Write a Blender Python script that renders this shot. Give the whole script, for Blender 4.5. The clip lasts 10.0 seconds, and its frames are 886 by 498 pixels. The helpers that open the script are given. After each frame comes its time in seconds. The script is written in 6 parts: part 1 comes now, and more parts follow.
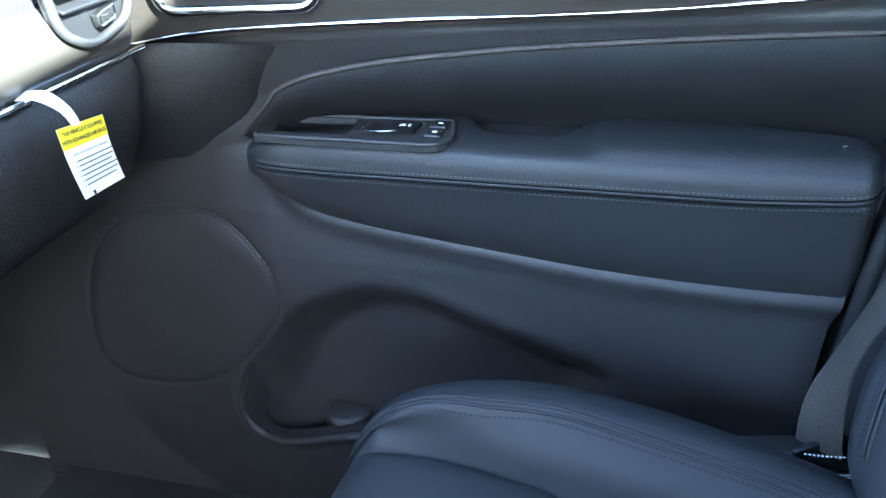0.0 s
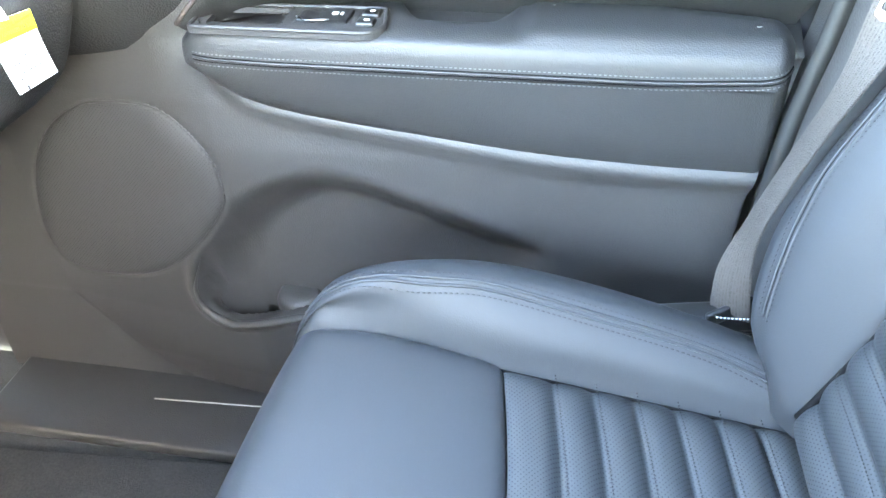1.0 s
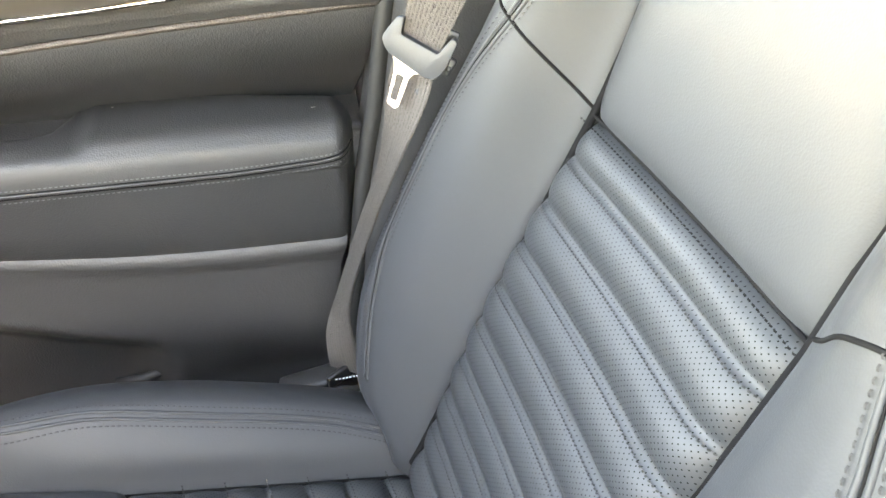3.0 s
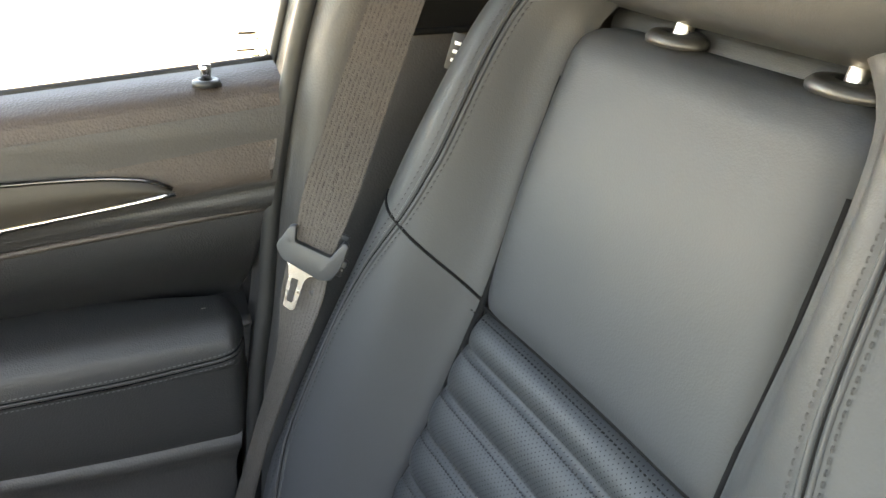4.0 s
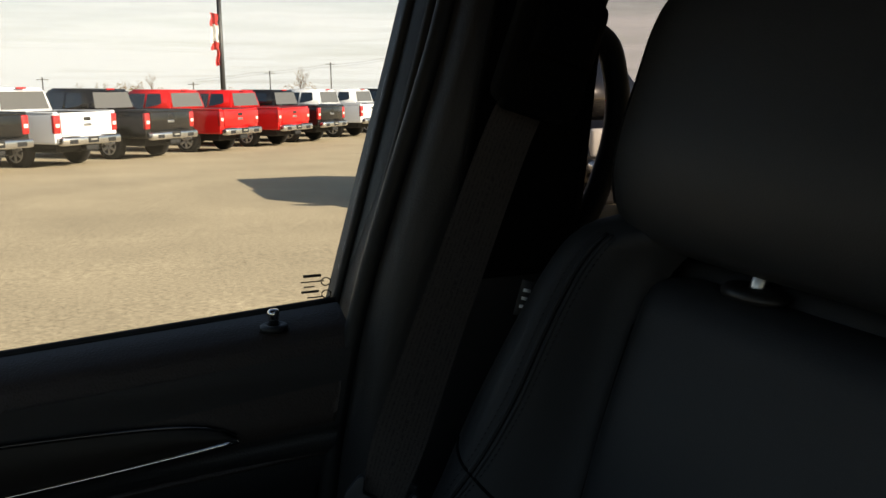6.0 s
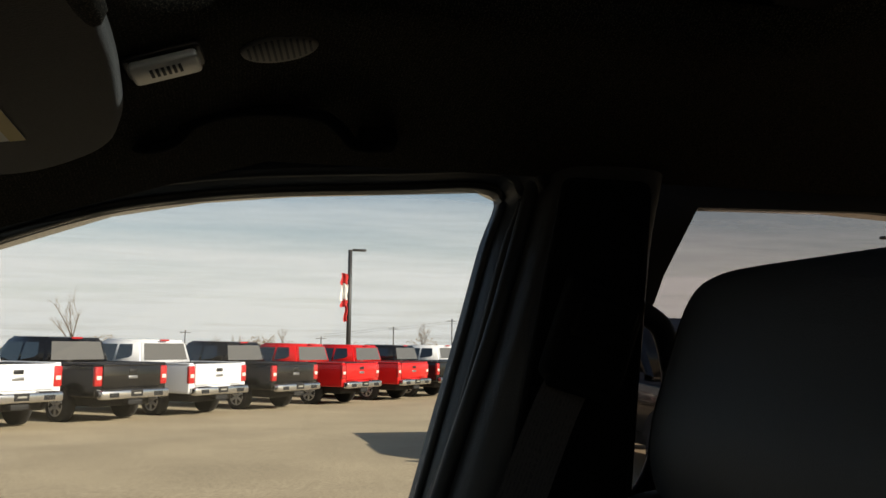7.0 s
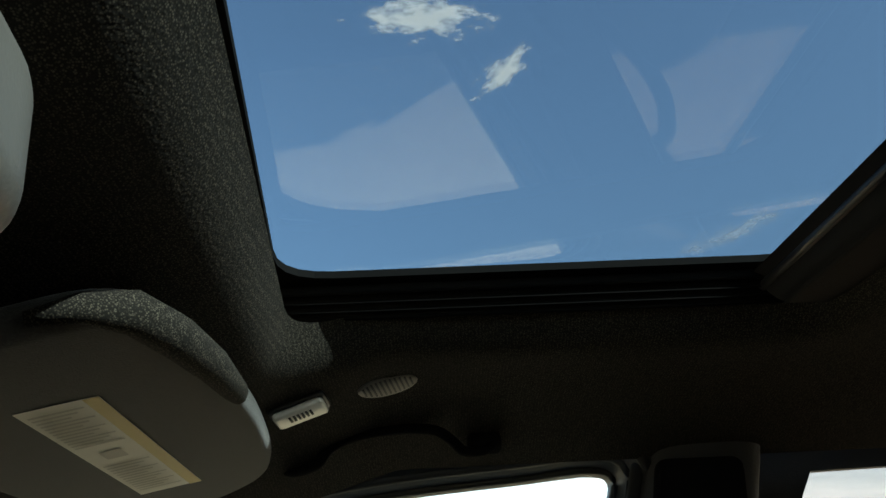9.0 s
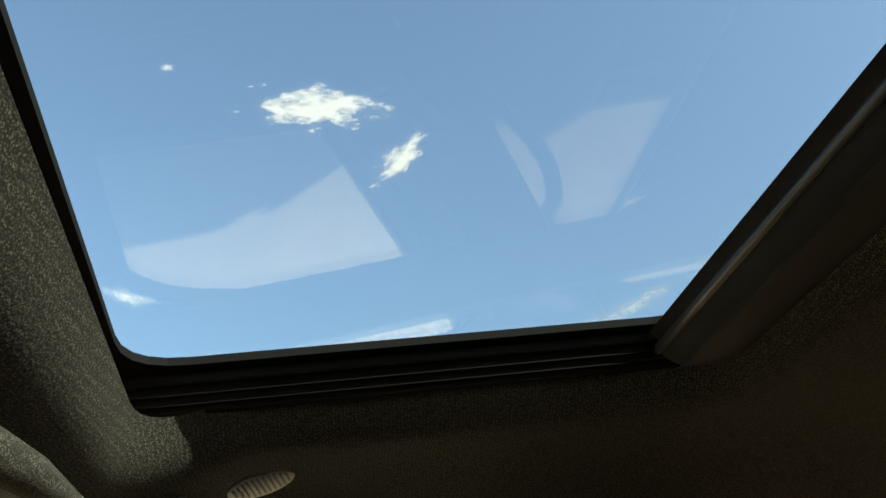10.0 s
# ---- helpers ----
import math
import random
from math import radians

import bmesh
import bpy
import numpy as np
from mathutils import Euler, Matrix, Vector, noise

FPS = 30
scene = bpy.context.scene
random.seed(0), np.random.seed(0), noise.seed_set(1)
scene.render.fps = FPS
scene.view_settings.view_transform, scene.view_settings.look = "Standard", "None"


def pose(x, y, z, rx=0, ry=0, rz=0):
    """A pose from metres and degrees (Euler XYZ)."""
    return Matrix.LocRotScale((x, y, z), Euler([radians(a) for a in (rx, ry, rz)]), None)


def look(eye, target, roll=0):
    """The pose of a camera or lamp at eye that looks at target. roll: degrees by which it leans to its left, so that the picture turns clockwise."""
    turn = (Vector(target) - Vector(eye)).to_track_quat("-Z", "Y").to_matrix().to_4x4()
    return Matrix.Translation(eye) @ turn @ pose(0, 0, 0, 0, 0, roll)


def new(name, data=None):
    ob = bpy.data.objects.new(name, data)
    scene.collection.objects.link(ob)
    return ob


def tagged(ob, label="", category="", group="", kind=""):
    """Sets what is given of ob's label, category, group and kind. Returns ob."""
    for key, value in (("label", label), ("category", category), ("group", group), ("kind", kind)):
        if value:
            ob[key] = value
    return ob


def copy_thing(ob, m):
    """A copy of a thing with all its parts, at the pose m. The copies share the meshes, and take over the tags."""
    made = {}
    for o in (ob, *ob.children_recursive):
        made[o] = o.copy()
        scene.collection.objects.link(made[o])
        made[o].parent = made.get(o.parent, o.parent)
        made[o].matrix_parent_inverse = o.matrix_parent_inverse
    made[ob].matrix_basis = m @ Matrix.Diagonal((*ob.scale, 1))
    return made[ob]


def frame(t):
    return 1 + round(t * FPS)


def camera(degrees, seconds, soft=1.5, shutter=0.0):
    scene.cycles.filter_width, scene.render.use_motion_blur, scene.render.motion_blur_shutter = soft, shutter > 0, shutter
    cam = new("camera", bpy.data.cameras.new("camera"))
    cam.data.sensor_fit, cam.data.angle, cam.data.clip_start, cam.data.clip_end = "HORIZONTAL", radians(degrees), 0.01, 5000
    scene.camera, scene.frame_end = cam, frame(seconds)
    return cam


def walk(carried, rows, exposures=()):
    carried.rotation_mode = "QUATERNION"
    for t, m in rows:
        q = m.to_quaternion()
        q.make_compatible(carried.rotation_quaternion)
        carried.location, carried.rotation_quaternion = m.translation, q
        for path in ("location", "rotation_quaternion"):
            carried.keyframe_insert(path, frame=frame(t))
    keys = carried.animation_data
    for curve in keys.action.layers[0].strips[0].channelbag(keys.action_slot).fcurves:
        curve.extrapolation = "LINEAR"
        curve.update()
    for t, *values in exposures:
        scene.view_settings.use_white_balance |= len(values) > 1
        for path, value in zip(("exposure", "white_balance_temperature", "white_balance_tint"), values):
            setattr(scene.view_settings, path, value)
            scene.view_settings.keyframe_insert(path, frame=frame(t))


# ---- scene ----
cam = camera(56.1, 10.0)
PATH = [
    (0, (-0.215, -0.369, 1.307), (-0.672, 1.332, 0.36), -2.2),
    (0.5, (-0.2, -0.392, 1.314), (-0.583, 1.244, 0.228), -2.3),
    (1, (-0.184, -0.396, 1.321), (-0.528, 1.186, 0.146), -2.3),
    (1.5, (-0.147, -0.368, 1.326), (-0.356, 1.212, 0.118), -1.4),
    (2, (-0.113, -0.354, 1.346), (-0.156, 1.212, 0.103), -1.5),
    (2.5, (-0.1, -0.358, 1.364), (0.112, 1.188, 0.112), 0.3),
    (3, (-0.089, -0.37, 1.384), (0.273, 1.221, 0.227), 0.5),
    (3.2, (-0.084, -0.369, 1.394), (0.359, 1.255, 0.314), 0.6),
    (4.3, (-0.127, -0.376, 1.430), (0.622, 1.318, 0.672), 0.8),
    (4.5, (-0.132, -0.372, 1.433), (0.621, 1.340, 0.724), 0.5),
    (5, (-0.146, -0.345, 1.452), (0.632, 1.407, 0.884), 0.3),
    (5.2, (-0.147, -0.336, 1.453), (0.632, 1.436, 0.948), 0.3),
    (6.3, (-0.144, -0.363, 1.47), (0.55, 1.496, 1.217), -0.3),
    (6.5, (-0.136, -0.38, 1.478), (0.559, 1.493, 1.382), 0.7),
    (7, (-0.119, -0.439, 1.479), (0.343, 1.494, 1.703), 0.6),
    (7.5, (-0.116, -0.492, 1.486), (0.064, 1.449, 1.931), 0.4),
    (8, (-0.095, -0.543, 1.49), (-0.027, 1.365, 2.085), 0.2),
    (8.5, (-0.084, -0.575, 1.484), (-0.026, 1.290, 2.204), -1.6),
    (9, (-0.062, -0.587, 1.482), (-0.018, 1.228, 2.319), -2.8),
    (9.5, (-0.039, -0.566, 1.491), (0.118, 1.198, 2.420), -7.5),
    (10, (-0.038, -0.534, 1.496), (0.249, 1.176, 2.493), -8.9),
]
EXPOSURES = [
    (0.0, 6.45, 5900, 8), (0.3, 7.52, 6500, 9), (1.0, 8.62, 7700, 8), (1.5, 8.55, 8700, 8), (2.0, 8.42, 10200, 11), (2.5, 8.15, 11300, 15), (3.2, 7.42, 11500, 18),
    (4.3, 5.7, 9800, 15), (4.5, 5.48, 9500, 15), (5.2, 4.0, 7900, 10), (6.3, 0.4, 7200, 10), (7.0, 0.4, 6900, 10), (7.5, 0.8, 6600, 8),
    (8.0, 1.1, 6500, 4), (8.5, 1.2, 6400, 0), (9.0, 1.95, 6400, -2), (9.5, 2.6, 6900, -1), (10.0, 3.0, 7700, 0),
]
walk(cam, [(t, look(eye, target, roll)) for t, eye, target, roll in PATH], EXPOSURES)

# ---- sky and sun ----
SUN_TO = Vector((1.50, -1.20, 1.0)).normalized()
SUN_ELEV = math.asin(SUN_TO.z)
world = bpy.data.worlds.new("sky")
scene.world = world
world.use_nodes = True
wn = world.node_tree.nodes
wsky = wn.new("ShaderNodeTexSky")
wsky.sky_type = "NISHITA"
wsky.sun_disc = False
wsky.sun_elevation = SUN_ELEV
wsky.sun_rotation = math.atan2(SUN_TO.x, SUN_TO.y)
wsky.dust_density = 1.2
wbg = wn["Background"]
wbg.inputs["Strength"].default_value = 0.075
world.node_tree.links.new(wsky.outputs[0], wbg.inputs["Color"])
sun_data = bpy.data.lights.new("sun", "SUN")
sun_data.energy, sun_data.angle, sun_data.color = 4.8, radians(0.55), (1.0, 0.93, 0.82)
sun = new("sun", sun_data)
sun.matrix_world = look((0, 0, 30), Vector((0, 0, 30)) - SUN_TO)


# ---- materials ----
def material(name, color, rough=0.5, metal=0.0, spec=0.5, var=0.0, var_scale=8.0, bump=0.0, bump_scale=400.0, kind="noise", sheen=0.0, coat=0.0, stretch=(1, 1, 1), fine_var=0.0):
    """A surface with colour variation at two scales, and fine relief."""
    m = bpy.data.materials.new(name)
    m.use_nodes = True
    n, l = m.node_tree.nodes, m.node_tree.links
    b = n["Principled BSDF"]
    b.inputs["Base Color"].default_value = (*color, 1)
    b.inputs["Roughness"].default_value = rough
    b.inputs["Metallic"].default_value = metal
    b.inputs["Specular IOR Level"].default_value = spec
    b.inputs["Sheen Weight"].default_value = sheen
    b.inputs["Coat Weight"].default_value = coat
    tc = n.new("ShaderNodeTexCoord")
    mp = n.new("ShaderNodeMapping")
    mp.inputs["Scale"].default_value = stretch
    l.new(tc.outputs["Object"], mp.inputs["Vector"])
    if var or fine_var:
        big = n.new("ShaderNodeTexNoise")
        big.inputs["Scale"].default_value, big.inputs["Detail"].default_value = var_scale, 6
        fine = n.new("ShaderNodeTexNoise")
        fine.inputs["Scale"].default_value, fine.inputs["Detail"].default_value = bump_scale * 0.6, 2
        for q in (big, fine):
            l.new(mp.outputs[0], q.inputs["Vector"])
        ma = n.new("ShaderNodeMath")
        ma.operation = "MULTIPLY_ADD"
        ma.inputs[1].default_value, ma.inputs[2].default_value = 2 * var, 1 - var
        l.new(big.outputs["Fac"], ma.inputs[0])
        mb = n.new("ShaderNodeMath")
        mb.operation = "MULTIPLY_ADD"
        mb.inputs[1].default_value, mb.inputs[2].default_value = 2 * fine_var, 1 - fine_var
        l.new(fine.outputs["Fac"], mb.inputs[0])
        mm = n.new("ShaderNodeMath")
        mm.operation = "MULTIPLY"
        l.new(ma.outputs[0], mm.inputs[0])
        l.new(mb.outputs[0], mm.inputs[1])
        sc = n.new("ShaderNodeVectorMath")
        sc.operation = "SCALE"
        sc.inputs[0].default_value = color
        l.new(mm.outputs[0], sc.inputs["Scale"])
        l.new(sc.outputs[0], b.inputs["Base Color"])
        rr = n.new("ShaderNodeMath")
        rr.operation = "MULTIPLY_ADD"
        rr.inputs[1].default_value, rr.inputs[2].default_value = 0.16, rough - 0.08
        l.new(big.outputs["Fac"], rr.inputs[0])
        l.new(rr.outputs[0], b.inputs["Roughness"])
    if bump:
        if kind == "grain":
            t = n.new("ShaderNodeTexVoronoi")
            t.inputs["Scale"].default_value = bump_scale
            out = t.outputs["Distance"]
        elif kind == "weave":
            t = n.new("ShaderNodeTexWave")
            t.inputs["Scale"].default_value, t.inputs["Distortion"].default_value, t.inputs["Detail"].default_value = bump_scale, 2.5, 1
            t.inputs["Detail Scale"].default_value = 3
            out = t.outputs["Fac"]
        else:
            t = n.new("ShaderNodeTexNoise")
            t.inputs["Scale"].default_value, t.inputs["Detail"].default_value = bump_scale, 3
            out = t.outputs["Fac"]
        l.new(mp.outputs[0], t.inputs["Vector"])
        bp = n.new("ShaderNodeBump")
        bp.inputs["Strength"].default_value, bp.inputs["Distance"].default_value = bump, 0.0008
        l.new(out, bp.inputs["Height"])
        l.new(bp.outputs[0], b.inputs["Normal"])
    return m


def add_dots(m, pitch, radius, axes, depth=0.6):
    """Small punched holes on a staggered square grid over two object axes."""
    n, l = m.node_tree.nodes, m.node_tree.links
    b = n["Principled BSDF"]
    tc = n.new("ShaderNodeTexCoord")
    sep = n.new("ShaderNodeSeparateXYZ")
    l.new(tc.outputs["UV"], sep.inputs[0])
    u, v = sep.outputs[axes[0]], sep.outputs[axes[1]]
    comb = []
    for a, c, sgn in ((u, v, 1), (u, v, -1)):
        s = n.new("ShaderNodeMath")
        s.operation = "ADD" if sgn > 0 else "SUBTRACT"
        l.new(a, s.inputs[0])
        l.new(c, s.inputs[1])
        d = n.new("ShaderNodeMath")
        d.operation = "DIVIDE"
        d.inputs[1].default_value = pitch
        l.new(s.outputs[0], d.inputs[0])
        f = n.new("ShaderNodeMath")
        f.operation = "FRACT"
        l.new(d.outputs[0], f.inputs[0])
        k = n.new("ShaderNodeMath")
        k.operation = "SUBTRACT"
        k.inputs[1].default_value = 0.5
        l.new(f.outputs[0], k.inputs[0])
        p = n.new("ShaderNodeMath")
        p.operation = "POWER"
        p.inputs[1].default_value = 2
        l.new(k.outputs[0], p.inputs[0])
        comb.append(p)
    ad = n.new("ShaderNodeMath")
    l.new(comb[0].outputs[0], ad.inputs[0])
    l.new(comb[1].outputs[0], ad.inputs[1])
    lt = n.new("ShaderNodeMath")
    lt.operation = "LESS_THAN"
    lt.inputs[1].default_value = (radius / pitch) ** 2
    l.new(ad.outputs[0], lt.inputs[0])
    mix = n.new("ShaderNodeMix")
    mix.data_type = "RGBA"
    src = b.inputs["Base Color"].links[0].from_socket if b.inputs["Base Color"].links else None
    if src:
        l.new(src, mix.inputs["A"])
    else:
        mix.inputs["A"].default_value = b.inputs["Base Color"].default_value
    mix.inputs["B"].default_value = (0.006, 0.006, 0.007, 1)
    l.new(lt.outputs[0], mix.inputs["Factor"])
    l.new(mix.outputs["Result"], b.inputs["Base Color"])
    sp = n.new("ShaderNodeMath")
    sp.operation = "MULTIPLY_ADD"
    sp.inputs[1].default_value, sp.inputs[2].default_value = -0.38, 0.40
    l.new(lt.outputs[0], sp.inputs[0])
    l.new(sp.outputs[0], b.inputs["Specular IOR Level"])
    return m


def glass_material(name, tint, gloss=0.05, rough=0.0):
    m = bpy.data.materials.new(name)
    m.use_nodes = True
    n, l = m.node_tree.nodes, m.node_tree.links
    n.remove(n["Principled BSDF"])
    t, g, x = n.new("ShaderNodeBsdfTransparent"), n.new("ShaderNodeBsdfGlossy"), n.new("ShaderNodeMixShader")
    t.inputs[0].default_value = (*tint, 1)
    g.inputs["Roughness"].default_value = rough
    g.inputs["Color"].default_value = (1, 1, 1, 1)
    lw, pw, mu = n.new("ShaderNodeLayerWeight"), n.new("ShaderNodeMath"), n.new("ShaderNodeMath")
    lw.inputs["Blend"].default_value = 0.5
    pw.operation, pw.inputs[1].default_value = "POWER", 3.0
    mu.operation, mu.inputs[1].default_value, mu.inputs[2].default_value = "MULTIPLY_ADD", 0.36, gloss
    l.new(lw.outputs["Facing"], pw.inputs[0])
    l.new(pw.outputs[0], mu.inputs[0])
    l.new(mu.outputs[0], x.inputs[0])
    l.new(t.outputs[0], x.inputs[1])
    l.new(g.outputs[0], x.inputs[2])
    l.new(x.outputs[0], n["Material Output"].inputs[0])
    return m


def knit(name, dark, light):
    """Dark knit cloth with fine light loops in rows."""
    m = material(name, dark, 0.95, spec=0.1, var=0.2, var_scale=14, bump=0.3, bump_scale=420, kind="grain")
    n, l = m.node_tree.nodes, m.node_tree.links
    b = n["Principled BSDF"]
    tc, vo, mr, wv, mu, mix = n.new("ShaderNodeTexCoord"), n.new("ShaderNodeTexVoronoi"), n.new("ShaderNodeMapRange"), n.new("ShaderNodeTexWave"), n.new("ShaderNodeMath"), n.new("ShaderNodeMix")
    vo.inputs["Scale"].default_value = 900
    mr.inputs["From Min"].default_value, mr.inputs["From Max"].default_value = 0.52, 0.12
    wv.inputs["Scale"].default_value, wv.inputs["Distortion"].default_value = 110, 0.35
    wv.bands_direction = "X"
    mu.operation = "MULTIPLY"
    mix.data_type = "RGBA"
    squash = n.new("ShaderNodeMapping")
    squash.inputs["Scale"].default_value = (1, 0.7, 1)
    l.new(tc.outputs["Object"], squash.inputs["Vector"])
    l.new(squash.outputs[0], vo.inputs["Vector"])
    l.new(tc.outputs["Object"], wv.inputs["Vector"])
    l.new(vo.outputs["Distance"], mr.inputs["Value"])
    l.new(mr.outputs[0], mu.inputs[0])
    rows = n.new("ShaderNodeMapRange")
    rows.inputs["To Min"].default_value = 0.40
    l.new(wv.outputs["Fac"], rows.inputs["Value"])
    l.new(rows.outputs[0], mu.inputs[1])
    l.new(mu.outputs[0], mix.inputs["Factor"])
    l.new(b.inputs["Base Color"].links[0].from_socket, mix.inputs["A"])
    mix.inputs["B"].default_value = (*light, 1)
    l.new(mix.outputs["Result"], b.inputs["Base Color"])
    return m


LEATHER = material("black_leather", (0.0225, 0.0245, 0.0275), 0.57, spec=0.31, var=0.10, var_scale=5, bump=0.10, bump_scale=700, kind="grain")
LEATHER_PERF = add_dots(material("perforated_leather", (0.0215, 0.024, 0.0265), 0.52, spec=0.36, var=0.10, var_scale=5, bump=0.05, bump_scale=800, kind="grain"), 0.0044, 0.00062, (0, 1))
SEAM = material("seam_groove", (0.0055, 0.0055, 0.006), 0.9, spec=0.08)
THREAD = material("grey_thread", (0.085, 0.086, 0.088), 0.7, bump=0.3, bump_scale=2500)
DARKTHREAD = material("dark_thread", (0.011, 0.011, 0.012), 0.9, bump=0.3, bump_scale=2500)
PLASTIC = material("grained_plastic", (0.028, 0.027, 0.027), 0.50, spec=0.4, var=0.10, var_scale=4, bump=0.28, bump_scale=500, kind="grain")
PAD = material("grained_soft_pad", (0.042, 0.032, 0.0275), 0.60, spec=0.42, var=0.12, var_scale=5, bump=0.6, bump_scale=460, kind="grain", fine_var=0.15)
DASHPAD = material("dash_soft_pad", (0.021, 0.021, 0.0215), 0.60, spec=0.42, var=0.12, var_scale=5, bump=0.6, bump_scale=460, kind="grain", fine_var=0.15)
VINYL = material("door_vinyl", (0.022, 0.022, 0.0225), 0.50, spec=0.4, var=0.12, var_scale=4, bump=0.3, bump_scale=650, kind="grain")
BLACK = material("black_plastic", (0.012, 0.012, 0.0125), 0.42, var=0.15, var_scale=9, bump=0.15, bump_scale=500)
GLOSSBLACK = material("gloss_black", (0.012, 0.012, 0.012), 0.12, spec=0.6, coat=0.4)
RUBBER = material("black_rubber", (0.014, 0.014, 0.014), 0.55, spec=0.35, var=0.2, var_scale=20, bump=0.2, bump_scale=300)
# one brushed trim in two tones: sunlit for the dash, shaded for the door
TRIM_LIT = material("brushed_bronze_trim", (0.050, 0.045, 0.037), 0.30, metal=0.25, var=0.35, var_scale=9, bump=0.12, bump_scale=90, stretch=(1, 0.08, 6), coat=0.5)
TRIM_SHADED = material("brushed_trim_shaded", (0.022, 0.018, 0.014), 0.5, spec=0.3, var=0.35, var_scale=9, bump=0.12, bump_scale=90, stretch=(1, 0.08, 6))
BUCKLE = material("buckle_steel", (0.50, 0.50, 0.50), 0.26, metal=0.85, var=0.08, var_scale=60)
LATCH = material("latch_plastic", (0.024, 0.027, 0.031), 0.5, var=0.12, var_scale=20, bump=0.2, bump_scale=500)
RAILBLACK = material("rail_black", (0.006, 0.006, 0.006), 0.9, spec=0.04, var=0.15, var_scale=9)
CHROME = material("chrome", (0.72, 0.72, 0.72), 0.08, metal=1.0)
STEEL = material("brushed_steel", (0.50, 0.50, 0.50), 0.28, metal=1.0, var=0.1, var_scale=60, bump=0.05, bump_scale=300)
HEADLINER = knit("knit_headliner", (0.0130, 0.0118, 0.0100), (0.098, 0.086, 0.064))
WEBBING = material("belt_webbing", (0.062, 0.055, 0.051), 0.75, spec=0.25, var=0.12, var_scale=30, bump=0.9, bump_scale=700, kind="grain", fine_var=0.8)
CARPET = material("carpet", (0.045, 0.045, 0.046), 0.95, spec=0.1, var=0.3, var_scale=20, bump=1.2, bump_scale=700, fine_var=0.5)
WHITE = material("white_card", (0.80, 0.80, 0.78), 0.6, var=0.04, var_scale=20)
YELLOW = material("yellow_card", (0.78, 0.62, 0.02), 0.6, var=0.05, var_scale=20)
OLDLABEL = material("cream_label", (0.74, 0.71, 0.60), 0.6, var=0.08, var_scale=40)
LABELYELLOW = material("label_yellow", (0.60, 0.47, 0.16), 0.6)
PRINT = material("black_print", (0.02, 0.02, 0.02), 0.6)
FADED = material("faded_print", (0.52, 0.49, 0.41), 0.7)
GREYPRINT = material("grey_print", (0.33, 0.32, 0.28), 0.6)
LENS = material("white_lens", (0.66, 0.65, 0.60), 0.3, var=0.05, var_scale=50, coat=0.3)
WEBRIB = material("belt_rib", (0.070, 0.062, 0.057), 0.7, spec=0.25, bump=0.5, bump_scale=1100)
BEIGEPLASTIC = material("grey_plastic", (0.095, 0.089, 0.078), 0.5, var=0.06, var_scale=20, bump=0.2, bump_scale=500)
GLASS = glass_material("window_glass", (0.96, 0.97, 0.965), 0.02)
TINT = glass_material("tinted_rear_glass", (0.70, 0.66, 0.65), 0.02)
# extra dark tint for the unseen left rear pane, holds sun off the footwell
SUN_STOP_GLASS = glass_material("sun_stop_glass", (0.22, 0.21, 0.20), 0.02)
ROOFGLASS = glass_material("roof_glass", (0.62, 0.68, 0.72), 0.012)


# ---- builders ----
def part(name, bm, mat, parent=None, label="", smooth=True):
    """Links a bmesh as one mesh object under a thing or a part."""
    me = bpy.data.meshes.new(name)
    bm.to_mesh(me)
    bm.free()
    if smooth:
        me.polygons.foreach_set("use_smooth", [True] * len(me.polygons))
    me.materials.append(mat)
    ob = new(name, me)
    if parent is not None:
        ob.parent = parent
        ob.matrix_parent_inverse = parent.matrix_basis.inverted()
    if label:
        tagged(ob, label)
    return ob


def thing(name, label, category, at=(0, 0, 0), group="", kind=""):
    ob = new(name)
    ob.location = at
    ob.empty_display_size = 0.05
    return tagged(ob, label, category, group, kind)


def from_data(verts, faces):
    me = bpy.data.meshes.new("tmp")
    me.from_pydata([tuple(map(float, v)) for v in verts], [], faces)
    bm = bmesh.new()
    bm.from_mesh(me)
    bpy.data.meshes.remove(me)
    return bm


def grid_bm(f, us, vs, closed_v=False, uv=None):
    """The surface f(u, v) over two lists of parameters."""
    nv = len(vs)
    verts = [f(u, v) for u in us for v in vs]
    faces = []
    for i in range(len(us) - 1):
        for j in range(nv if closed_v else nv - 1):
            k = (j + 1) % nv
            faces.append((i * nv + j, (i + 1) * nv + j, (i + 1) * nv + k, i * nv + k))
    bm = from_data(verts, faces)
    if uv:
        lay = bm.loops.layers.uv.new("map")
        flat = [uv(u, v) for u in us for v in vs]
        bm.verts.ensure_lookup_table()
        for fc in bm.faces:
            for lp in fc.loops:
                lp[lay].uv = flat[lp.vert.index]
    return bm


def spline(points, ts):
    """Catmull-Rom through the points at the parameters ts, 0 to 1."""
    p = np.asarray(points, float)
    n = len(p) - 1
    t = np.clip(np.asarray(ts, float), 0, 1) * n
    i = np.minimum(t.astype(int), n - 1)
    w = (t - i)[:, None]
    a, b, c, d = p[np.maximum(i - 1, 0)], p[i], p[i + 1], p[np.minimum(i + 2, n)]
    return 0.5 * (2 * b + (c - a) * w + (2 * a - 5 * b + 4 * c - d) * w**2 + (3 * b - a - 3 * c + d) * w**3)


def table(xs, ys, x):
    return float(np.interp(x, xs, ys))


def smooth_table(xs, ys):
    """A smooth function through the knots."""
    fine = np.linspace(0, 1, 200)
    q = spline(list(zip(xs, ys)), fine)
    return lambda x: float(np.interp(x, q[:, 0], q[:, 1]))


